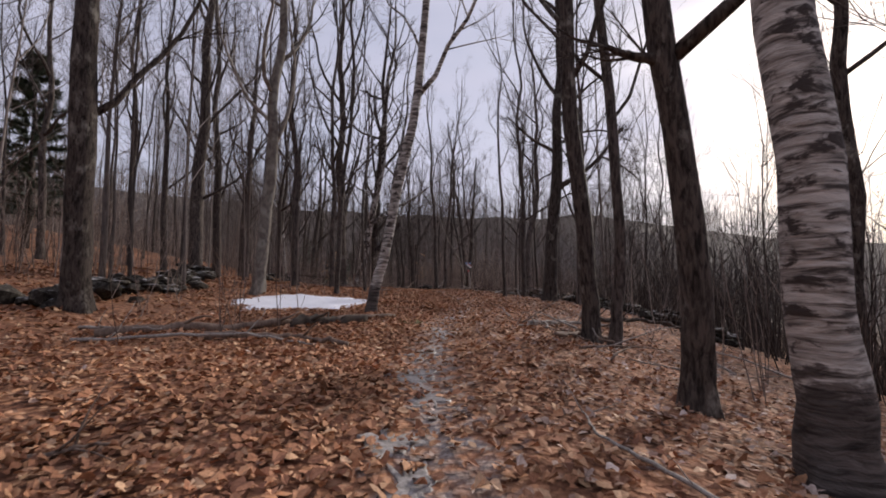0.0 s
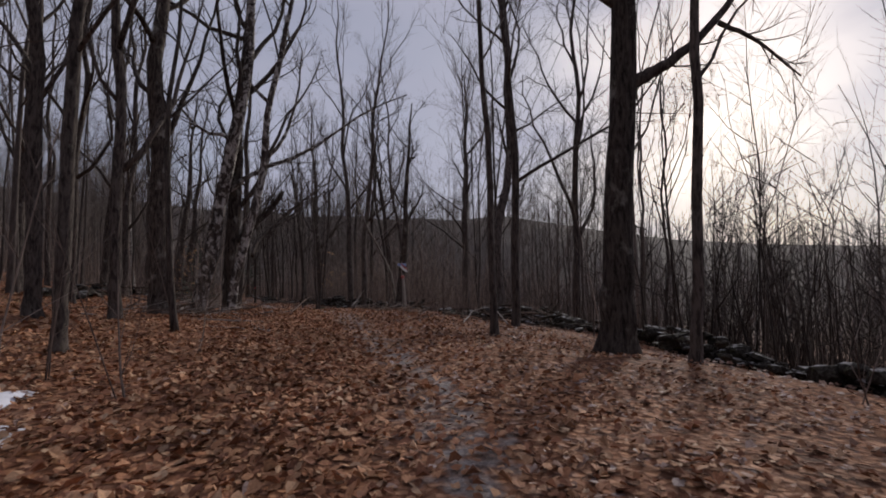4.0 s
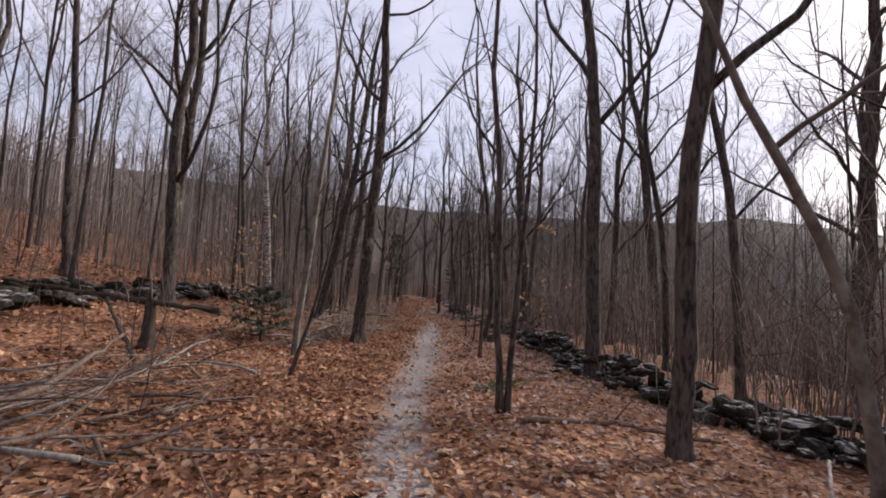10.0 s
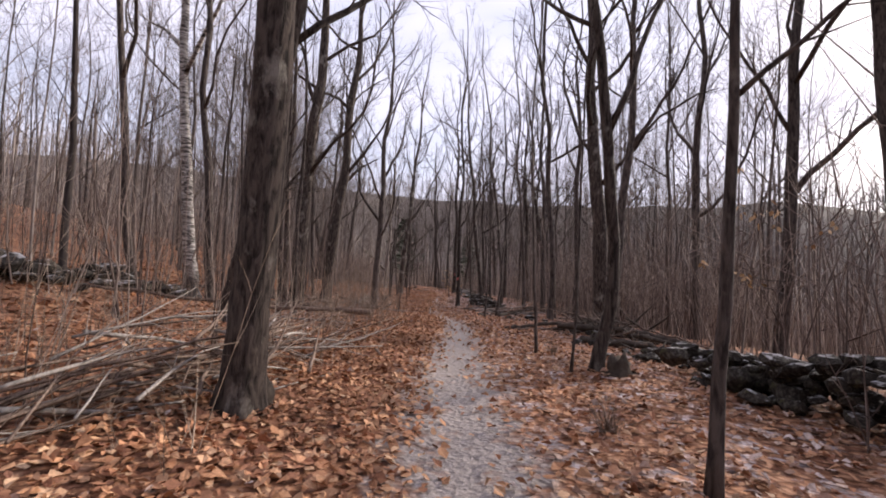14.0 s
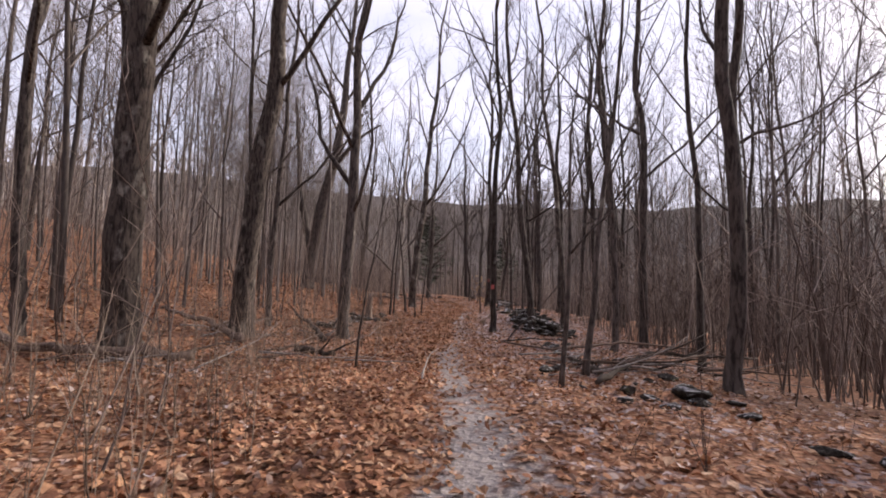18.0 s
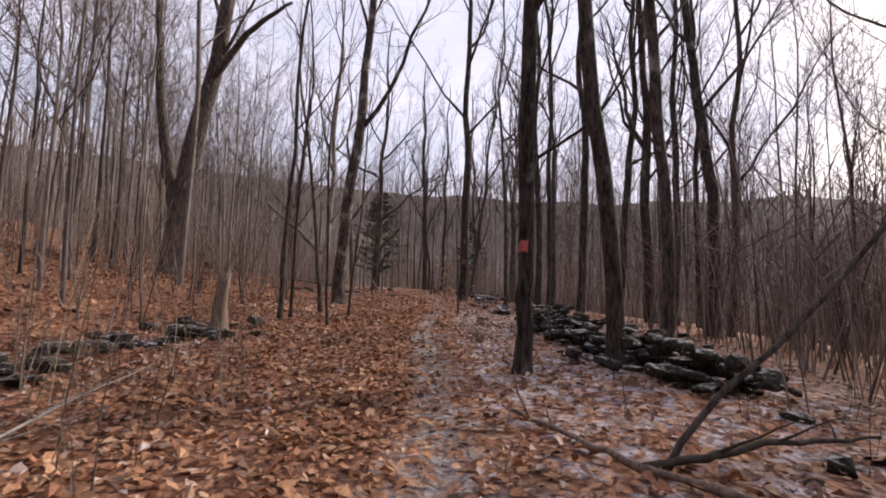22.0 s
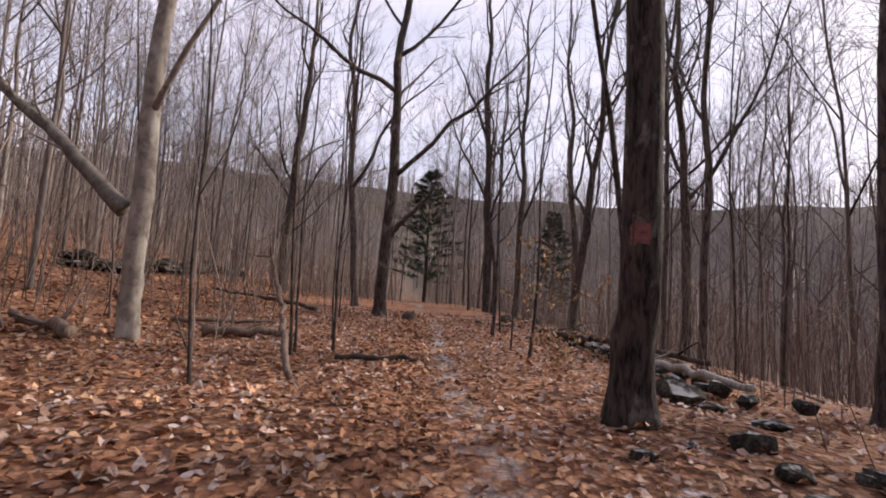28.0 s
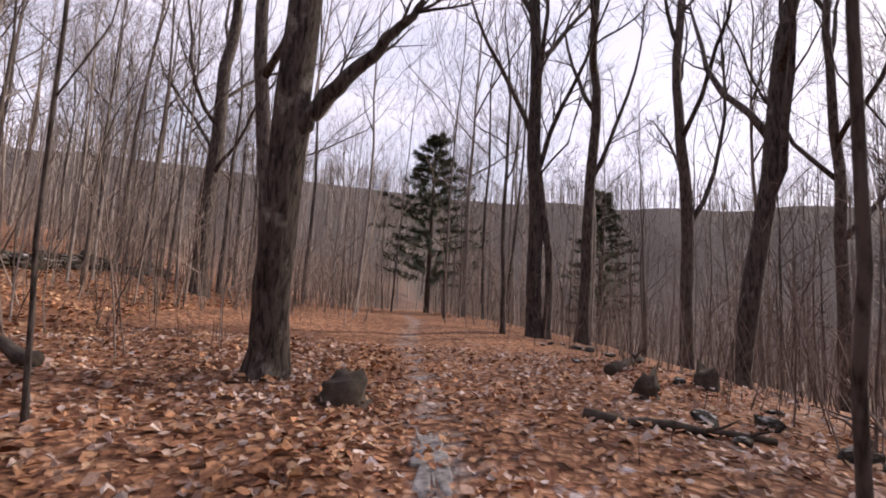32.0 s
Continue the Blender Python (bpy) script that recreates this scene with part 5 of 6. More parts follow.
def stone_wall(name, label, runs, height, per_metre, seed, size=(0.2, 0.46), tumble=0.2):
    """A dry wall of field stones along the trail-wise line of runs (s, d)."""
    r = np.random.default_rng(seed)
    runs = np.array(runs, float)
    x, y, z = at_trail(*runs[len(runs) // 2])
    whole = empty(name, x, y, z, label, "stone wall")
    span = runs[-1, 0] - runs[0, 0]
    for _ in range(int(span * per_metre)):
        s = runs[0, 0] + span * r.random()
        lift = height * r.random() ** 1.2 * (0.75 + 0.25 * math.sin(s * 1.3 + seed))
        side = r.normal(0, 0.2 + tumble * (1 - lift / height))
        px, py, pz = at_trail(s, np.interp(s, runs[:, 0], runs[:, 1]) + side)
        k = r.uniform(*size) * (1.15 - 0.35 * lift / height)
        st = new("stone", STONES[r.integers(len(STONES))])
        st.parent = whole
        turn = math.degrees(math.atan2(TRAIL[12, 1] - TRAIL[11, 1], TRAIL[12, 0] - TRAIL[11, 0]))
        m = pose(px, py, pz + lift + k * 0.12, r.normal(0, 9), r.normal(0, 9), turn + r.normal(0, 25)) @ Matrix.Diagonal((k, k * r.uniform(0.8, 1.2), k * r.uniform(0.8, 1.15), 1))
        st.matrix_world = m
        st.matrix_parent_inverse = Matrix.Identity(4)
        st.matrix_basis = whole.matrix_world.inverted() @ m
    return whole


bpy.context.view_layer.update()
stone_wall("stone_wall", "long dark dry-stone wall sunk beside the falling slope", ((13, 7.2), (18, 6.7), (24, 6.0), (25.8, 5.8)), 0.5, 30, 1, (0.18, 0.46))
stone_wall("stone_wall", "dark mossy dry-stone wall, collapsing, beside the trail", ((33, 6.3), (35, 5.8), (36.5, 5.5), (38, 4.9), (40, 4.45), (44, 4.1), (46, 3.9)), 0.66, 34, 2, (0.18, 0.46))
stone_wall("stone_wall", "dark dry-stone wall with pale topped stones", ((65.5, 3.4), (68, 3.1), (72, 2.95), (73.2, 3.1)), 0.55, 52, 3, (0.14, 0.38))
stone_wall("stone_wall", "broken end of the wall heaped with dark stones", ((26.4, 6.0), (27.6, 6.3), (28.6, 6.3)), 0.36, 26, 12, (0.2, 0.5))
stone_wall("stone_wall", "low tumbled wall of grey stones by the trail", ((81.5, 3.4), (84, 3.3), (88.5, 3.2)), 0.2, 8, 4, (0.14, 0.34))
stone_wall("stone_wall", "old fallen wall of lichened stones under the trees", ((9.5, -8.0), (13, -9.4), (18, -10.2), (24, -11.2), (31, -12.6)), 0.5, 12, 5, (0.3, 0.7))
stone_wall("stone_wall", "low mossy wall on the rising bank", ((37, -9.4), (42, -8.8), (46, -7.8), (53, -8.2)), 0.4, 12, 6, (0.3, 0.7))
stone_wall("stone_wall", "dark line of stones along the top of the bank", ((92, -11.2), (100, -11.4), (106, -12.4), (113, -12.6)), 0.5, 9, 7, (0.35, 0.8))


stone_wall("stone_wall", "low sunken row of mossy stones on the bank", ((64.8, -4.3), (67, -3.95), (70.4, -3.9)), 0.16, 13, 9, (0.14, 0.36))


def rock(s, d, k, label="grey field stone half sunk in leaves", flat=1.0):
    r = np.random.default_rng(int(s * 100 + abs(d) * 7))
    x, y, z = at_trail(s, d)
    st = new("rock", STONES[r.integers(len(STONES))])
    st.matrix_world = pose(x, y, z + 0.1 * k * flat, r.normal(0, 8), r.normal(0, 8), r.uniform(0, 360)) @ Matrix.Diagonal((k, k * r.uniform(0.7, 1.0), k * flat, 1))
    tagged(st, label, "rock", "tumbled stones by the trail")


r = np.random.default_rng(77)
for _ in range(46):
    rock(r.uniform(55, 65), 2.9 + r.normal(0, 0.55), r.uniform(0.12, 0.36))
for _ in range(40):
    rock(r.uniform(73, 81.5), 2.3 + r.normal(0, 0.5), r.uniform(0.12, 0.36))
for _ in range(22):
    rock(r.uniform(46, 54), 3.6 + r.normal(0, 0.4), r.uniform(0.14, 0.4))
for _ in range(24):
    rock(r.uniform(87, 100), 3.8 + r.normal(0, 0.5), r.uniform(0.14, 0.34))
for _ in range(16):
    rock(r.uniform(48.4, 51.4), 3.4 + r.normal(0, 0.35), r.uniform(0.2, 0.5))
rock(74.6, 2.1, 0.75, "broad flat slab lying by the trail", 0.5)
rock(76.2, 2.3, 0.8, "pale flat slab lying by the trail", 0.45)
rock(28.4, 5.4, 0.8, "flat grey slab on the edge of the wall", 0.4)
rock(29.8, 5.6, 0.9, "dark boulder with a rimed top at a gap in the wall", 1.1)
rock(30.5, 6.1, 0.8, "dark boulder with a rimed top at a gap in the wall", 1.2)
rock(30.3, 5.2, 0.5, "dark stone at a gap in the wall", 1.0)
rock(82.4, 2.7, 0.7, "pale grey slab standing by an oak", 0.8)
rock(56.0, 3.3, 0.7, "dark boulder beside the trail", 0.8)


# ---- fallen wood ----
def log(points, r, mat, label, name="log", category="log", stubs=2, taper=0.55):
    """A fallen trunk or branch through (s, d, height over the ground) with broken ends and stubs."""
    g = np.random.default_rng(int(abs(points[0][0] * 97 + points[0][1] * 31) * 10))
    keys = []
    for s, d, h in points:
        x, y, z = at_trail(s, d)
        keys.append((x, y, z + h))
    keys = np.array(keys)
    n = max(8, 7 * len(keys))
    u = np.linspace(0, len(keys) - 1, n)
    line = np.stack([np.interp(u, np.arange(len(keys)), keys[:, c]) for c in range(3)], 1)
    line[1:-1] += g.normal(0, r * 0.3, (n - 2, 3))
    start = line[0].copy()
    sh = Shape()
    sides = 10 if r > 0.05 else 6
    sh.tube(line - start, r * np.linspace(1, taper, n) * (1 + 0.08 * g.normal(size=n)), sides, 0.09, g)
    ob = new(name, sh.mesh(name, mat))
    ob.location = start
    for _ in range(stubs):
        k = g.integers(1, n - 2)
        w = aside(g, (line[k + 1] - line[k]) / np.linalg.norm(line[k + 1] - line[k]), g.uniform(0.6, 1.1))
        w[2] = abs(w[2])
        l2, r2, _ = grow(g, line[k] - start, w, g.uniform(0.25, 1.1) * (0.5 + 4 * r), r * 0.4, 4, 0.02, 0.15)
        stub = Shape()
        stub.tube(l2, r2, 5)
        part("stub", stub, mat, ob)
    return tagged(ob, label, category, "fallen wood")


def stick(points, r, mat=None, label="thin grey fallen stick on the leaves"):
    return log(points, r, mat or GREYWOOD, label, "fallen_branch", "branch", 3, 0.4)


log(((7.0, -4.9, 0.06), (8.2, -3.0, 0.07), (10.4, -0.9, 0.05)), 0.085, DEADWOOD, "long brown fallen log lying across the leaves")
log(((6.9, -3.2, 0.05), (7.2, -2.1, 0.06), (6.9, -1.1, 0.05)), 0.06, DEADWOOD, "brown fallen log in two pieces")
log(((8.3, -2.4, 0.09), (9.3, -1.3, 0.1)), 0.12, ROTTEN, "short thick dark log end")
stick(((6.2, -4.6, 0.05), (6.9, -2.6, 0.12), (6.7, -1.4, 0.04)), 0.03)
stick(((7.6, -5.6, 0.03), (7.0, -3.9, 0.1)), 0.03)
stick(((2.9, -2.3, 0.03), (3.2, -1.9, 0.03)), 0.025, DEADWOOD, "short dark stick among leaves")
stick(((2.3, 1.5, 0.03), (3.2, 1.2, 0.05), (3.9, 1.3, 0.06)), 0.014)
log(((10.5, 2.0, 0.05), (11.5, 3.2, 0.08), (12.0, 4.2, 0.06)), 0.05, GREYWOOD, "pale fallen branch by the trail")
log(((12.5, 3.6, 0.05), (13.5, 5.2, 0.15), (13.2, 6.2, 0.2)), 0.06, ROTTEN, "dark fallen branch near the wall")
log(((8.4, 2.2, 0.05), (9.6, 2.9, 0.06), (10.2, 3.6, 0.05)), 0.05, DEADWOOD, "fallen branch at the foot of a dark tree")
stick(((9.6, 1.6, 0.03), (10.4, 2.6, 0.1)), 0.02)
log(((20.9, 2.9, 0.04), (19.6, 2.6, 0.04)), 0.02, DEADWOOD, "grey fallen branch by a young tree")
stick(((23.6, 1.6, 0.03), (24.1, 2.3, 0.06)), 0.03, DEADWOOD, "short dark stick among leaves")
stick(((22.6, 2.6, 0.05), (24.4, 3.6, 0.3), (25.8, 5.0, 0.5)), 0.02)
stick(((23.0, 4.0, 0.05), (24.8, 4.4, 0.5), (26.4, 5.4, 0.9)), 0.018)
stick(((21.5, -1.8, 0.04), (22.4, -3.0, 0.05)), 0.022)
stick(((23.5, -2.0, 0.04), (23.9, -3.4, 0.06)), 0.025)
stick(((25.6, -1.9, 0.03), (26.6, -3.2, 0.08)), 0.02)
stick(((27.0, -2.0, 0.03), (27.4, -4.2, 0.06)), 0.02)
log(((26.0, 3.4, 0.06), (27.2, 4.4, 0.07), (27.6, 5.2, 0.1)), 0.06, ROTTEN, "dark rotten log at the foot of the signpost")
log(((26.6, 2.4, 0.05), (27.8, 3.5, 0.06)), 0.05, DEADWOOD, "fallen branch by the signpost")
log(((30.6, -3.4, 0.1), (33.4, -3.6, 0.3), (36.2, -4.4, 0.55)), 0.045, DEADWOOD, "pale broken trunk lying through the brush")
log(((33.0, -4.0, 0.05), (34.6, -5.6, 0.4), (36.0, -7.4, 0.7)), 0.05, DEADWOOD, "fallen dead tree resting on its limbs")
log(((37.4, -3.6, 0.9), (37.6, -5.4, 0.85), (37.9, -8.2, 0.75)), 0.06, ROTTEN, "dark dead trunk lying across a stump")
stick(((36.4, -4.4, 0.05), (37.3, -5.6, 0.7), (38.4, -6.5, 0.8)), 0.04, ROTTEN, "dark dead limb over a stump")
log(((34.6, 1.6, 0.05), (34.9, 2.9, 0.06), (34.5, 4.2, 0.06)), 0.045, DEADWOOD, "fallen branch across the frosted leaves")
log(((39.0, 3.0, 0.04), (40.6, 2.2, 0.06)), 0.03, DEADWOOD, "thin fallen branch by the trail")
log(((51.5, 1.5, 0.06), (51.8, 2.9, 0.14), (51.9, 4.3, 0.2)), 0.06, ROTTEN, "dark fallen log ending at the trail")
log(((51.1, 1.7, 0.04), (51.3, 2.9, 0.05)), 0.04, DEADWOOD, "short fallen log beside another")
log(((50.2, 2.6, 0.25), (49.4, 3.6, 0.2), (48.2, 4.6, 0.15)), 0.08, ROTTEN, "dark rotten log among stones")
log(((51.6, 3.3, 0.08), (50.5, 3.7, 0.1), (49.2, 4.5, 0.08)), 0.12, ROTTEN, "thick black rotten log sunk among stones", stubs=3, taper=0.8)
log(((52.0, 3.9, 0.1), (50.6, 4.4, 0.14), (49.0, 5.2, 0.08)), 0.11, ROTTEN, "black rotten trunk beside another", stubs=3, taper=0.8)
log(((49.6, -2.4, 0.06), (49.2, -3.6, 0.07), (49.9, -4.6, 0.06)), 0.035, GREYWOOD, "grey stick lying in the undergrowth")
log(((51.2, -2.3, 0.03), (51.4, -3.4, 0.04), (51.3, -5.0, 0.04)), 0.03, DEADWOOD, "thin fallen stick lying in the undergrowth")
log(((47.1, -1.6, 0.6), (47.3, -3.6, 0.4), (47.2, -7.5, 0.06)), 0.05, DEADWOOD, "brown fallen trunk lying through the undergrowth")
log(((59.4, -3.2, 0.1), (58.9, -2.3, 0.08)), 0.075, ROTTEN, "short charred-looking log by a stout tree")
log(((57.4, 2.5, 0.06), (59.2, 2.6, 0.07), (61.9, 2.75, 0.06)), 0.06, ROTTEN, "long fallen log edging the trail")
stick(((61.9, 2.75, 0.05), (63.4, 1.4, 0.06), (64.9, 0.9, 0.04)), 0.035, DEADWOOD, "bent brown fallen branch edging the trail")
stick(((63.4, 1.4, 0.05), (63.6, 2.3, 0.16), (63.9, 3.4, 0.14)), 0.03, ROTTEN, "dark fallen branch in the frost")
log(((48.8, 2.7, 0.08), (48.2, 3.6, 0.12), (47.5, 4.5, 0.1)), 0.09, ROTTEN, "dark rotten log with a pale top")
log(((51.6, 3.6, 0.4), (49.6, 4.4, 0.3), (47.6, 5.2, 0.15)), 0.035, DEADWOOD, "long thin fallen limb over the heap")
log(((56.6, 2.2, 0.1), (59.0, 4.0, 0.3), (60.5, 7.2, 0.35)), 0.05, ROTTEN, "dark fallen limb across the stones")
log(((60.5, 2.4, 0.15), (61.6, 4.4, 0.35), (62.6, 7.0, 0.3)), 0.04, DEADWOOD, "fallen limb across the stones")
log(((60.0, -4.6, 0.12), (61.6, -6.4, 0.2), (63.0, -8.6, 0.2)), 0.09, DEADWOOD, "fallen trunk on the bank")
log(((57.5, -4.4, 0.1), (57.0, -7.0, 0.15), (57.6, -9.6, 0.2)), 0.09, DEADWOOD, "fallen trunk in the undergrowth")
log(((62.0, -3.4, 0.1), (64.6, -4.6, 0.15), (66.8, -6.0, 0.2)), 0.08, ROTTEN, "mossy fallen trunk on the bank")
log(((83.6, -1.55, 0.07), (83.75, -0.4, 0.05)), 0.046, ROTTEN, "short dark log lying across the trail's edge", stubs=0, taper=0.8)
log(((84.8, -3.9, 0.12), (85.4, -2.6, 0.12)), 0.1, DEADWOOD, "fallen brown log on the bank")
log(((83.0, -4.9, 0.1), (84.2, -6.4, 0.15)), 0.09, DEADWOOD, "fallen brown log on the bank")
log(((82.1, -1.75, 0.02), (83.4, -2.3, 0.8), (84.2, -2.75, 1.55)), 0.045, DEADWOOD, "dead trunk leaning on a sapling", stubs=4)
log(((88.2, 3.0, 0.15), (86.2, 3.6, 0.28), (84.0, 4.2, 0.3)), 0.075, ROTTEN, "long dark fallen log along the low wall")
log(((86.8, 3.2, 0.1), (84.2, 3.3, 0.2), (82.4, 3.6, 0.2)), 0.08, GREYWOOD, "long fallen log along the low wall")
log(((92.0, -3.4, 0.1), (93.0, -5.4, 0.25), (93.6, -7.2, 0.3)), 0.07, ROTTEN, "dark fallen trunk on the bank")
log(((91.2, 1.5, 0.05), (91.0, 3.0, 0.06)), 0.05, ROTTEN, "dark fallen log in frosted leaves")
log(((94.2, 3.0, 0.08), (96.4, 4.6, 0.1)), 0.09, ROTTEN, "dark fallen log on the slope")
log(((86.4, -5.2, 0.1), (87.2, -3.4, 0.1)), 0.06, DEADWOOD, "fallen branch on the bank")


def brush_pile(label, s, d, long, wide, high, count, aim, mats, seed):
    """A heap of cut and fallen branches, each stick a part."""
    g = np.random.default_rng(seed)
    x, y, z = at_trail(s, d)
    whole = empty("brush_pile", x, y, z, label, "brush pile")
    for i in range(count):
        a, off = g.normal(0, long * 0.35), g.normal(0, wide * 0.35)
        turn = aim + g.normal(0, 0.35 if high > 0.3 else 0.9)
        ln = g.uniform(0.5, 1.0) * long * 0.6
        c = np.array([a * math.cos(aim) - off * math.sin(aim), a * math.sin(aim) + off * math.cos(aim), 0])
        w = np.array([math.cos(turn), math.sin(turn), g.normal(0.06, 0.16)])
        p = c - w * ln / 2
        base = float(ground(x + p[0], y + p[1])[0]) - z
        p[2] = base + 0.03 + high * g.random() ** 1.5 * math.exp(-(a / long) ** 2)
        l, r2, _ = grow(g, p, w, ln, g.uniform(0.008, 0.03), 6, -0.005, 0.07)
        l[:, 2] = np.maximum(l[:, 2], ground(x + l[:, 0], y + l[:, 1]) - z + 0.02)
        sh = Shape()
        sh.tube(l, r2, 5)
        for _ in range(3):
            k = g.integers(1, 5)
            t, tr, _ = grow(g, l[k], aside(g, w / np.linalg.norm(w), 0.6), ln * 0.3, r2[k] * 0.5, 3, 0.01, 0.12)
            sh.tube(t, tr, 3, closed=False)
        part("stick", sh, mats[i % len(mats)], whole)


brush_pile("long heap of grey cut branches beside the trail", 43.3, -2.45, 4.2, 0.9, 0.5, 90, 1.62, (GREYWOOD, DEADWOOD, DEADWOOD), 21)
brush_pile("tangle of grey sticks on the leaves", 32.6, -3.8, 3.4, 2.4, 0.25, 44, 1.2, (GREYWOOD, DEADWOOD, DEADWOOD), 34)
brush_pile("dark rotting branches strewn on the slope", 90.0, 4.4, 3.4, 2.0, 0.12, 18, 1.9, (ROTTEN, ROTTEN, DEADWOOD), 35)
brush_pile("dark rotting branches beside old logs", 85.6, 4.6, 2.6, 1.4, 0.12, 12, 1.9, (ROTTEN, DEADWOOD), 36)
brush_pile("dark heap of rotten wood and branches", 49.9, 3.5, 3.2, 0.8, 0.42, 56, 1.85, (ROTTEN, ROTTEN, DEADWOOD), 33)
brush_pile("scattered heap of thin dead branches", 35.0, -3.6, 2.8, 2.0, 0.3, 26, 1.0, (GREYWOOD, DEADWOOD), 23)
brush_pile("scattered dead branches at the foot of a birch", 27.0, -3.6, 3.4, 1.6, 0.18, 34, 0.4, (GREYWOOD, DEADWOOD), 24)
brush_pile("tangle of thin dark branches by the wall", 24.6, 4.6, 2.6, 1.2, 0.6, 34, 2.4, (DEADWOOD, ROTTEN), 25)
brush_pile("tangle of dead sticks on the leaves", 9.5, 2.9, 3.6, 1.2, 0.14, 26, 1.9, (GREYWOOD, DEADWOOD), 26)
brush_pile("fallen limbs among stones", 58.5, 4.2, 4.0, 2.0, 0.35, 36, 0.6, (GREYWOOD, DEADWOOD, ROTTEN), 27)
brush_pile("dead branches strewn on the bank", 57.4, -3.6, 3.4, 1.8, 0.15, 16, 0.8, (GREYWOOD, DEADWOOD), 28)
brush_pile("dead sticks strewn through the undergrowth", 63.0, -4.6, 4.0, 2.0, 0.2, 20, 1.2, (GREYWOOD, DEADWOOD), 29)
brush_pile("thin sticks strewn beside the trail", 31.0, -2.6, 3.5, 1.6, 0.15, 26, 0.9, (GREYWOOD, DEADWOOD), 30)
brush_pile("thin sticks strewn beside the trail", 29.5, 3.0, 3.0, 1.6, 0.2, 26, 0.5, (GREYWOOD, DEADWOOD), 31)


# ---- stumps, snow, ice ----
def stump(s, d, r, h, label, mat=ROTTEN):
    g = np.random.default_rng(int(s * 10))
    x, y, z = at_trail(s, d)
    sh = Shape()
    n = 7
    line = np.stack([g.normal(0, 0.015, n).cumsum(), g.normal(0, 0.015, n).cumsum(), np.linspace(-0.1, h, n)], 1)
    sh.tube(line, r * np.array([1.9, 1.35, 1.08, 1, 0.97, 0.95, 0.86]), 12, 0.08, g)
    top = sh.v[0][-14:-2]
    top[:, 2] += g.normal(0, 0.06 + 0.1 * h, len(top))
    ob = new("stump", sh.mesh("stump", mat))
    ob.location = (x, y, z)
    tagged(ob, label, "stump")


stump(69.8, -3.95, 0.13, 0.95, "tall broken grey stump", DEADWOOD)
stump(91.7, -0.55, 0.2, 0.22, "low rotten stump heaped with brown leaves", ROTTEN)
stump(37.5, -5.0, 0.11, 0.95, "dark rotten stump propping a fallen trunk")
stump(93.6, 4.1, 0.16, 0.25, "dark rotten stump in the leaves")
stump(92.4, 2.6, 0.13, 0.2, "dark rotten stump in the leaves")
stump(42.6, -1.7, 0.1, 0.16, "small dark stump by the brush")
stump(45.1, 2.35, 0.16, 0.2, "rotten dark root at a tree's foot")


def sheet(name, mat, label, category, places, thick, seed, edge=0.16):
    """A thin sheet with a ragged rim lying on the ground: places are (s, d) round its outline."""
    g = np.random.default_rng(seed)
    rim = np.array([at_trail(s, d)[:2] for s, d in places])
    n = len(rim)
    u = np.linspace(0, n, 64, endpoint=False)
    ext = np.vstack([rim, rim[:1]])
    rim = np.stack([np.interp(u, np.arange(n + 1), ext[:, c]) for c in range(2)], 1)
    mid = rim.mean(0)
    wob = 1 + edge * np.convolve(np.tile(g.normal(size=64), 3), (0.25, 0.5, 0.25), "same")[64:128]
    rim = mid + (rim - mid) * wob[:, None]
    rows, m = [], 10
    for k in range(m + 1):
        q = mid + (rim - mid) * (k / m)
        sink = along(q[:, 0], q[:, 1])[1]
        z = ground(q[:, 0], q[:, 1]) - 0.05 * np.exp(-(sink / 0.45) ** 2) + thick * (1 - (k / m) ** 5) + 0.012 - (0.04 if k == m else 0)
        rows.append(np.column_stack([q, z]))
    i, j = np.meshgrid(np.arange(m), np.arange(64), indexing="ij")
    quads = np.stack([i * 64 + j, (i + 1) * 64 + j, (i + 1) * 64 + (j + 1) % 64, i * 64 + (j + 1) % 64], -1).reshape(-1, 4)
    sh = Shape()
    sh.add(np.vstack(rows), quads)
    ob = new(name, sh.mesh(name, mat))
    return tagged(ob, label, category)


sheet("snow_patch", SNOW, "patch of old white snow between tree trunks", "snow", ((11.4, -2.6), (11.0, -4.4), (12.0, -6.0), (14.4, -6.6), (17.2, -5.6), (17.0, -3.6), (14.6, -2.7), (13.2, -2.3)), 0.075, 3)
for k, (s, d, a, b) in enumerate(((2.7, -0.05, 0.3, 0.12), (3.3, -0.2, 0.25, 0.2), (4.5, 0.08, 0.32, 0.16), (5.3, -0.12, 0.28, 0.26), (6.6, 0.05, 0.4, 0.2), (8.6, 0.25, 0.5, 0.22), (11.4, 0.3, 0.6, 0.24), (84.6, 0.1, 0.5, 0.12), (86.6, 0.05, 0.6, 0.12), (88.4, 0.2, 0.5, 0.1), (90.4, 0.2, 0.6, 0.12), (13.6, 0.35, 0.5, 0.2), (68.6, 0.1, 0.5, 0.28), (70.4, 0.0, 0.9, 0.3), (72.6, -0.05, 0.6, 0.2), (74.4, 0.0, 0.7, 0.22))):
    sheet("ice_patch", ICE, "thin grey wet ice on the trail", "ice", [(s + a * math.cos(t), d + b * math.sin(t)) for t in np.linspace(0, 6.28, 9)[:-1]], 0.006, 60 + k, 0.5)


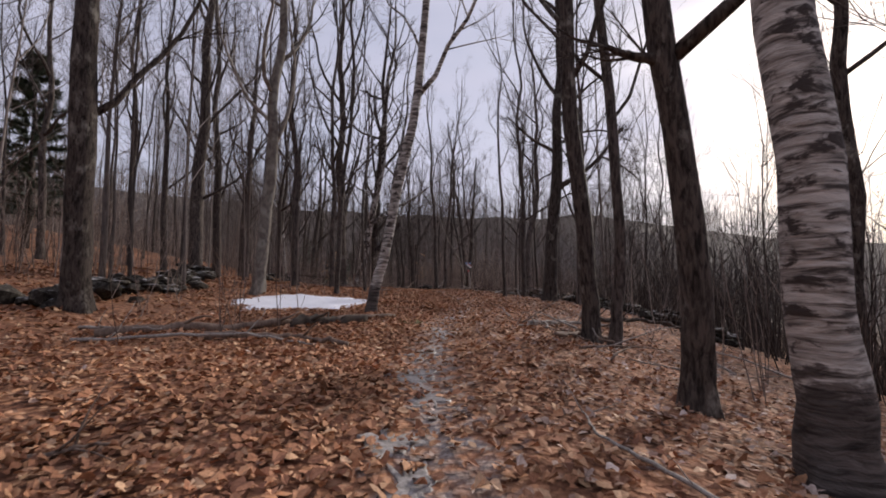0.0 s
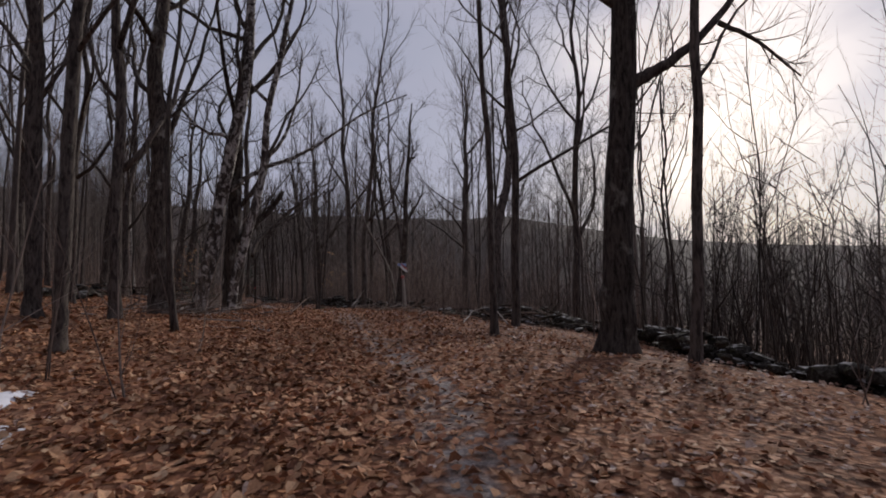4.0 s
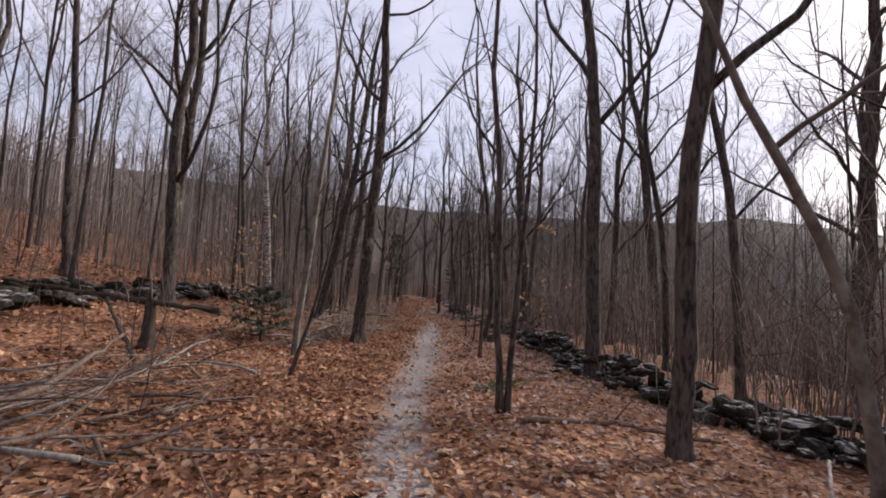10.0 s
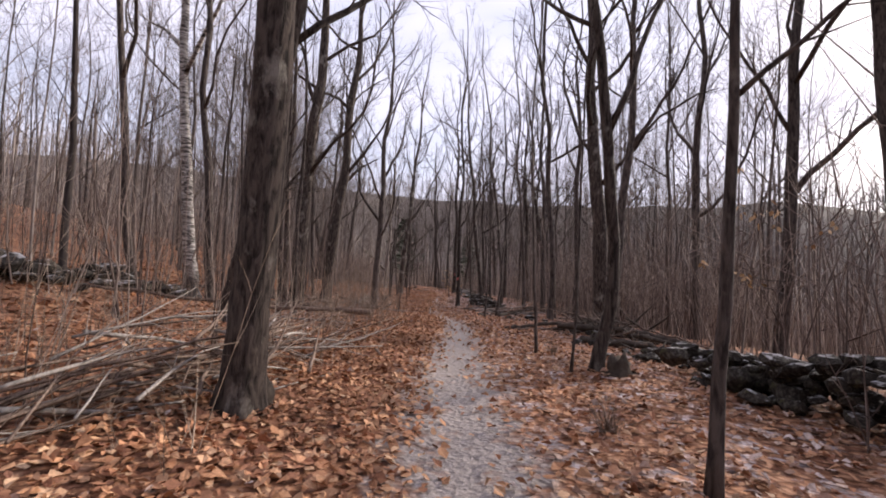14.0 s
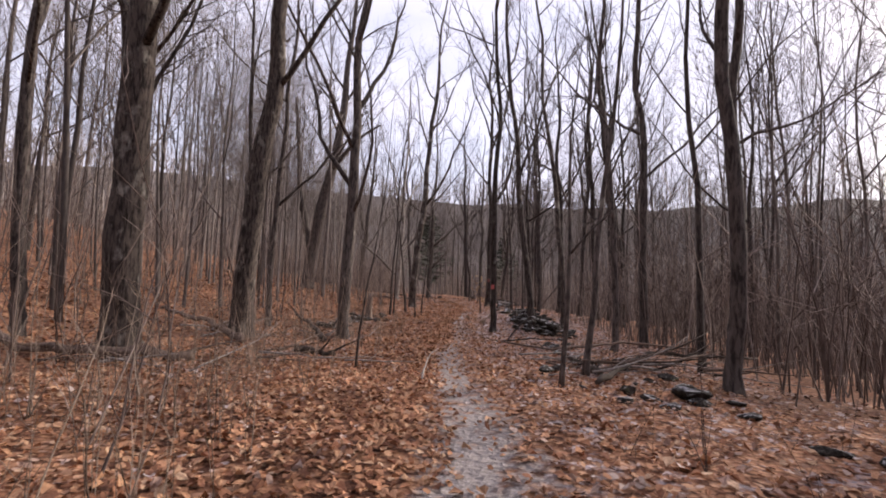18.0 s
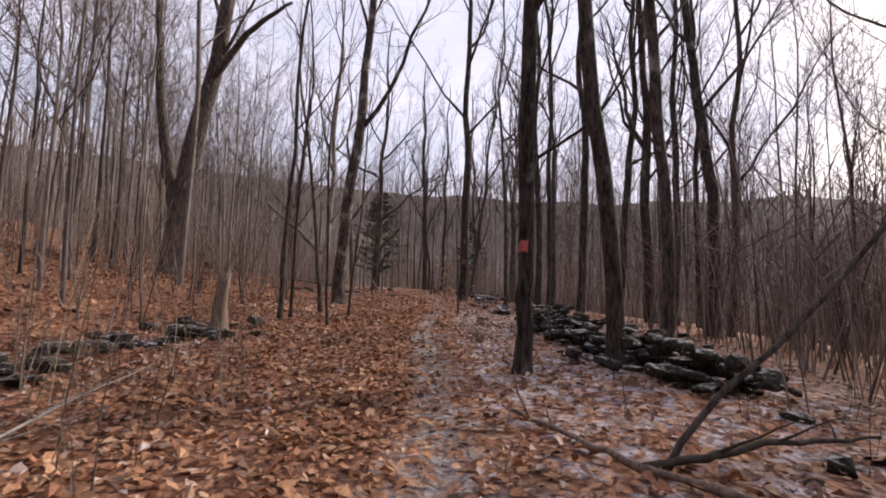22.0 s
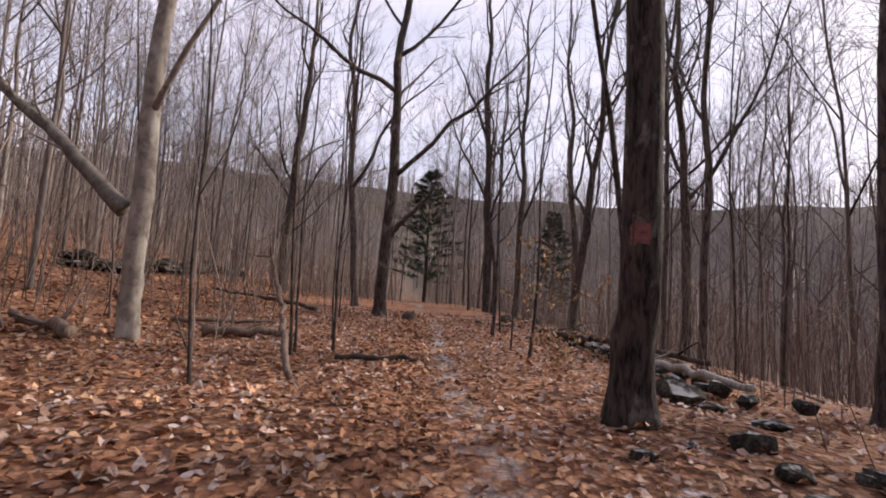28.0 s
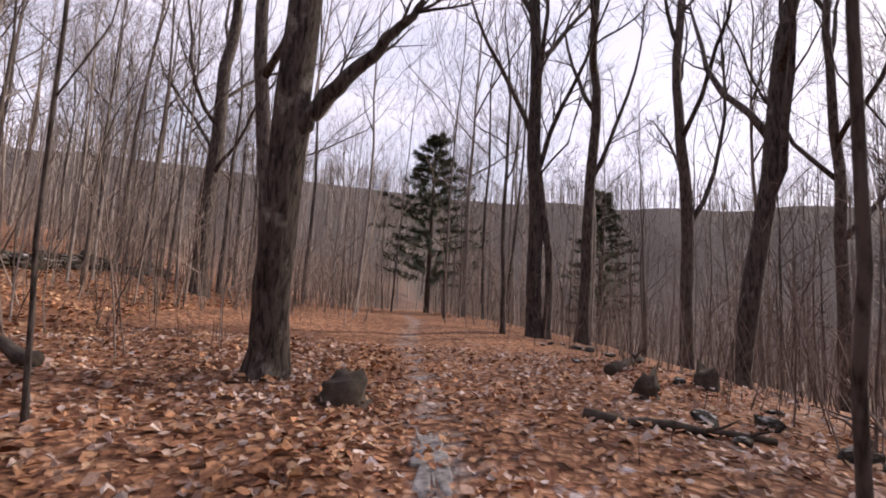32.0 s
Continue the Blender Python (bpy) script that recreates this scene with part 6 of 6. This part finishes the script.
# ---- a pale clearing at the foot of the far hill ----
def clearing(x, y, wide, deep):
    g = np.random.default_rng(9)
    n, m = 40, 8
    a = np.arange(n) * 2 * np.pi / n
    rim = 1 + 0.12 * np.convolve(np.tile(g.normal(size=n), 3), (0.25, 0.5, 0.25), "same")[n:2 * n]
    rows = []
    for k in range(m + 1):
        px, py = x + wide * np.cos(a) * rim * k / m, y + deep * np.sin(a) * rim * k / m
        rows.append(np.column_stack([px, py, ground(px, py) + (0.5 if k < m else -0.3)]))
    i, j = np.meshgrid(np.arange(m), np.arange(n), indexing="ij")
    sh = Shape()
    sh.add(np.vstack(rows), np.stack([i * n + j, (i + 1) * n + j, (i + 1) * n + (j + 1) % n, i * n + (j + 1) % n], -1).reshape(-1, 4))
    tagged(new("frozen_field", sh.mesh("frozen_field", SNOW)), "pale frosted clearing seen through the far woods", "field")


clearing(-6.0, 222.0, 24.0, 13.0)


# ---- evergreens ----
def pine(x, y, height, spread, label, name="pine_tree", tiers=15, sprays=24):
    g = np.random.default_rng(int(abs(x * 7 + y * 3)))
    z = float(ground(x, y)[0])
    whole = empty(name, x, y, z, label, "pine")
    tr = Shape()
    tr.tube([(0, 0, -0.2), (0, 0.02, height * 0.5), (0, 0, height)], (height * 0.016, height * 0.01, 0.01), 7)
    part("trunk", tr, BARK["oak"], whole)
    for k in range(tiers):
        h = height * (0.16 + 0.82 * k / tiers)
        sh = Shape()
        for a in range(6):
            t = a * 1.05 + k * 0.7 + g.normal(0, 0.15)
            ln = spread * min(1.0, 0.1 + 1.35 * (1 - k / tiers)) * g.uniform(0.6, 1.15)
            w = np.array([math.cos(t), math.sin(t), g.uniform(-0.05, 0.25)])
            l, r2, _ = grow(g, (0, 0, h + g.normal(0, 0.1)), w, ln, 0.02, 5, 0.03, 0.06)
            sh.tube(l, r2, 4, closed=False)
            for _ in range(sprays):
                i = g.uniform(1, 5)
                p = l[int(i)] if i >= 5 else l[int(i)] + (l[min(5, int(i) + 1)] - l[int(i)]) * (i % 1)
                for _ in range(7):
                    v = aside(g, w / np.linalg.norm(w), g.uniform(0.2, 1.2))
                    n = np.cross(v, (0, 0, 1)) * 0.045 * (0.6 + height * 0.05)
                    e = v * g.uniform(0.2, 0.42) * (0.5 + height * 0.06)
                    sh.add([p - n, p + n, p + e + n * 0.3, p + e - n * 0.3], [(0, 1, 2, 3)])
        part("crown", sh, NEEDLE, whole)


pine(-31.84, 110.33, 11.5, 3.6, "dark green pine closing the end of the trail")
pine(-22.33, 115.64, 10.5, 2.6, "dark green pine on the slope")
pine(-23.94, 27.06, 12.0, 2.4, "dark pine among bare trees")
pine(-8.69, 38.80, 1.5, 1.15, "small green pine seedling in the leaves", "young_pine", 6, 5)


# ---- signpost ----
def signpost(x, y):
    z = float(ground(x, y)[0])
    whole = empty("signpost", x, y, z, "leaning wooden post with painted trail arrows", "signpost", turn=6)
    post = Shape()
    post.tube([(0.1, 0, -0.2), (0.07, 0, 0.5), (0.03, 0, 1.1), (0, 0, 1.32)], (0.075, 0.065, 0.055, 0.05), 10, 0.04, np.random.default_rng(2))
    part("post", post, GREYWOOD, whole, "grey weathered post")
    cap = Shape()
    cap.tube([(0.0, -0.01, 1.2), (-0.01, -0.01, 1.3)], (0.064, 0.066), 10)
    part("painted_band", cap, RED, whole, "faded red paint")
    stake = Shape()
    stake.tube([(-0.01, 0.03, 1.2), (-0.03, 0.03, 1.86)], (0.02, 0.016), 6)
    part("stake", stake, GREYWOOD, whole)

    def board(name, size, at, turn, mat, label, point=0.0):
        w, h, t = size[0] / 2, size[1] / 2, 0.012
        rim = [(-w, -h), (w - point, -h), (w, 0), (w - point, h), (-w, h)] if point else [(-w, -h), (w, -h), (w, h), (-w, h)]
        bm = bmesh.new()
        f = bm.faces.new([bm.verts.new((a, -t, b)) for a, b in rim])
        e = bmesh.ops.extrude_face_region(bm, geom=[f])
        bmesh.ops.translate(bm, vec=(0, 2 * t, 0), verts=[v for v in e["geom"] if isinstance(v, bmesh.types.BMVert)])
        bmesh.ops.recalc_face_normals(bm, faces=bm.faces)
        bmesh.ops.bevel(bm, geom=bm.edges, offset=0.003, segments=1, affect="EDGES")
        me = bpy.data.meshes.new(name)
        bm.to_mesh(me)
        bm.free()
        me.materials.append(mat)
        ob = new(name, me)
        ob.parent = whole
        ob.matrix_basis = pose(*at, 0, turn, 0)
        ob["label"] = label
        return ob

    plate = board("name_plate", (0.34, 0.11, 0), (-0.03, -0.05, 1.72), 0, PALEBLUE, "pale blue plate with dark blue lettering")
    board("arrow_board", (0.36, 0.085, 0), (0.04, -0.085, 1.55), 40, WHITE, "white arrow board", 0.09)
    board("arrow_stripe", (0.33, 0.04, 0), (0.05, -0.085, 1.65), 40, RED, "red painted stripe board", 0.04)
    for k in (-0.12, -0.06, 0.0):
        bar = board("letter_bar", (0.038, 0.065, 0), (k, -0.006, 0), 0, BLUE, "blue painted letter")
        bar.parent = plate
    text = bpy.data.curves.new("letter", "FONT")
    text.body, text.size, text.extrude, text.align_x, text.align_y = "D", 0.1, 0.004, "CENTER", "CENTER"
    text.materials.append(BLUE)
    lt = new("letter", text)
    lt.parent = plate
    lt.matrix_basis = pose(0.1, -0.018, 0, 90, 0, 0)


signpost(1.6, 29.97)


# ---- clinging leaves ----
def leafy(x, y, z0, spread, low, high, count, label, seed, size=0.09):
    """Dead leaves still hanging on thin twigs."""
    g = np.random.default_rng(seed)
    z = float(ground(x, y)[0])
    whole = empty("leafy_branch", x, y, z, label, "leafy shrub")
    tw, lv = Shape(), Shape()
    for _ in range(max(4, count // 9)):
        w = np.array([g.normal(0, 1), g.normal(0, 1), g.uniform(0.1, 0.8)])
        l, r2, _ = grow(g, (0, 0, z0 + g.uniform(0, low)), w / np.linalg.norm(w), spread * g.uniform(0.6, 1.2), 0.007, 5, 0.05, 0.12)
        l[:, 2] = np.clip(l[:, 2], 0.02, high)
        tw.tube(l, r2, 4, closed=False)
        for _ in range(9):
            p = l[g.integers(1, 6)] + g.normal(0, 0.03, 3)
            v = np.array([g.normal(0, 0.5), g.normal(0, 0.5), -g.uniform(0.3, 1.0)])
            v = v / np.linalg.norm(v) * size * g.uniform(0.7, 1.3)
            n = np.cross(v, g.normal(size=3))
            n = n / np.linalg.norm(n) * size * 0.26
            q = np.cross(v, n) / size * 0.25
            lv.add([p, p + v * 0.35 + n, p + v * 0.75 + n * 0.7 + q, p + v, p + v * 0.75 - n * 0.7 + q, p + v * 0.35 - n], [(0, 3, 2, 1), (0, 5, 4, 3)])
    part("twig_spray", tw, BARK["maple"], whole)["kind"] = "stuff"
    part("leaf_spray", lv, LEAF_TAN, whole, "curled tan leaves")["kind"] = "stuff"


leafy(-15.98, 81.37, 0.05, 0.5, 0.3, 0.55, 110, "low shrub of orange-tan leaves at the foot of an oak", 1)
leafy(-16.66, 82.48, 0.7, 0.7, 1.4, 3.0, 70, "tan leaves clinging to a thin sapling", 2)
leafy(-17.10, 83.07, 0.7, 0.6, 1.2, 2.6, 50, "tan leaves clinging to a thin sapling", 3)
leafy(-15.63, 82.99, 0.3, 0.6, 1.0, 2.0, 45, "tan leaves clinging to a thin sapling", 4)
leafy(-16.27, 83.57, 0.6, 0.7, 1.2, 2.6, 60, "tan leaves clinging to a thin sapling", 9)
leafy(-9.14, 38.23, 0.8, 1.2, 2.2, 4.0, 110, "pale tan leaves clinging to a young beech", 5)
leafy(-9.07, 38.50, 1.5, 0.8, 1.6, 3.6, 90, "tan leaves clinging to a young beech", 6)
leafy(-8.27, 37.71, 0.3, 0.8, 1.2, 2.6, 60, "tan leaves clinging to a young beech", 7)
leafy(-1.81, 44.24, 0.8, 1.0, 1.8, 3.5, 60, "tan leaves clinging to twigs beyond the wall", 8)
leafy(-1.39, 36.81, 1.0, 0.9, 2.0, 3.8, 50, "tan leaves clinging to twigs", 10)
leafy(-9.04, 26.13, 0.1, 0.5, 0.4, 0.8, 40, "low shrub with pale leaves", 11)


# ---- painted blazes ----
def patch_on(x, y, h, r, name, mat, label, category, face, size, lean=(0, 0)):
    """A small curved patch of paint round a trunk's face, standing 3 mm proud."""
    g = np.random.default_rng(int(h * 100))
    z = float(ground(x, y)[0])
    sh = Shape()
    n, m = 9, 6
    a0 = math.atan2(face[1], face[0])
    vs = []
    for i in range(m):
        for j in range(n):
            a = a0 + (j / (n - 1) - 0.5) * size[0] / r * (1 + 0.1 * g.normal())
            vs.append((lean[0] + (r + 0.012) * math.cos(a), lean[1] + (r + 0.012) * math.sin(a), h + (i / (m - 1) - 0.5) * size[1] * (1 + 0.12 * g.normal())))
    i, j = np.meshgrid(np.arange(m - 1), np.arange(n - 1), indexing="ij")
    sh.add(vs, np.stack([i * n + j, i * n + j + 1, (i + 1) * n + j + 1, (i + 1) * n + j], -1).reshape(-1, 4))
    ob = new(name, sh.mesh(name, mat))
    ob.location = (x, y, z)
    tagged(ob, label, category)


patch_on(-11.14, 65.27, 1.64, 0.109, "painted_blaze", RED, "red painted trail blaze on a trunk", "blaze", (-0.36, -3.71), (0.115, 0.145), (0.01, -0.12))
patch_on(-15.04, 79.27, 1.69, 0.192, "painted_blaze", FADED, "faded red trail blaze on an oak", "blaze", (-0.23, -4.08), (0.17, 0.190), (0.085, -0.085))


# ---- low plants ----
def fern(x, y, size, label, seed):
    """A clump of arching fronds, each a stalk with rows of leaflets."""
    g = np.random.default_rng(seed)
    whole = empty("fern", x, y, float(ground(x, y)[0]), label, "fern")
    for k in range(11):
        t = k * 0.6 + g.normal(0, 0.2)
        w = np.array([math.cos(t), math.sin(t), g.uniform(0.4, 1.1)])
        l, r2, _ = grow(g, (g.normal(0, 0.08), g.normal(0, 0.08), 0.0), w / np.linalg.norm(w), size * g.uniform(0.7, 1.2), 0.004, 7, -0.14, 0.05)
        l[:, 2] = np.maximum(l[:, 2], 0.03)
        sh = Shape()
        sh.tube(l, r2, 3, closed=False)
        for i in range(1, 7):
            f = l[i] - l[i - 1]
            n = np.cross(f, (0, 0, 1.0))
            n = n / (np.linalg.norm(n) + 1e-9) * size * 0.26 * (1.1 - i / 7)
            for side in (-1, 1):
                a, e = l[i], l[i] + n * side + f * 0.5 + np.array([0, 0, g.normal(0, 0.01)])
                sh.add([a - f * 0.3, a + f * 0.3, e + f * 0.1, e - f * 0.1], [(0, 1, 2, 3)])
        part("frond", sh, FERN, whole)


def tuft(x, y, size, count, label, seed):
    """A tuft of dry grass blades bending outward."""
    g = np.random.default_rng(seed)
    whole = empty("grass_tuft", x, y, float(ground(x, y)[0]), label, "grass", "dry tufts by the trail")
    sh = Shape()
    for _ in range(count):
        w = aside(g, np.array([0, 0, 1.0]), g.uniform(0.1, 0.8))
        l, r2, _ = grow(g, (g.normal(0, 0.09 * size), g.normal(0, 0.09 * size), -0.02), w, size * g.uniform(0.5, 1.1), 0.004, 4, -0.1, 0.1)
        sh.tube(l, r2, 3, closed=False)
    part("dry_grass", sh, DRYSTEM, whole)["kind"] = "stuff"


fern(-2.42, 36.66, 0.4, "low green fern clump in the leaves", 200)
fern(-2.35, 36.99, 0.42, "low green fern clump in the leaves", 201)
fern(-2.11, 37.53, 0.35, "low green fern clump in the leaves", 202)
fern(-0.55, 9.48, 0.2, "low green fern clump in the leaves", 203)
tuft(1.54, 26.55, 0.3, 50, "tuft of dry tan grass among the leaves", 300)
tuft(0.69, 26.97, 0.22, 52, "tuft of dry tan grass among the leaves", 301)
tuft(0.89, 27.37, 0.3, 54, "tuft of dry tan grass among the leaves", 302)
tuft(1.53, 27.15, 0.3, 56, "tuft of dry tan grass among the leaves", 303)
tuft(1.46, 28.16, 0.25, 58, "tuft of dry tan grass among the leaves", 304)
tuft(-12.20, 67.83, 0.35, 60, "tuft of dry tan grass among the leaves", 305)
tuft(-12.35, 68.41, 0.25, 62, "tuft of dry tan grass among the leaves", 306)
tuft(-12.57, 70.34, 0.35, 64, "tuft of dry tan grass among the leaves", 307)
tuft(-16.09, 63.32, 0.4, 66, "tuft of dry tan grass among the leaves", 308)
tuft(-13.63, 70.19, 0.2, 68, "tuft of dry tan grass among the leaves", 309)
tuft(-4.65, 46.46, 0.3, 70, "tuft of dry tan grass among the leaves", 310)
tuft(-3.94, 42.17, 0.35, 72, "tuft of dry tan grass among the leaves", 311)
straw = random.Random(8)
for k in range(26):
    gx, gy, _ = at_trail(straw.uniform(25.5, 31.0), straw.uniform(1.4, 4.6))
    tuft(gx, gy, straw.uniform(0.16, 0.3), 44, "tuft of dry straw-coloured grass among the leaves", 330 + k)
stump(7.34, 4.03, 0.055, 0.35, "short black broken stub in the frost")
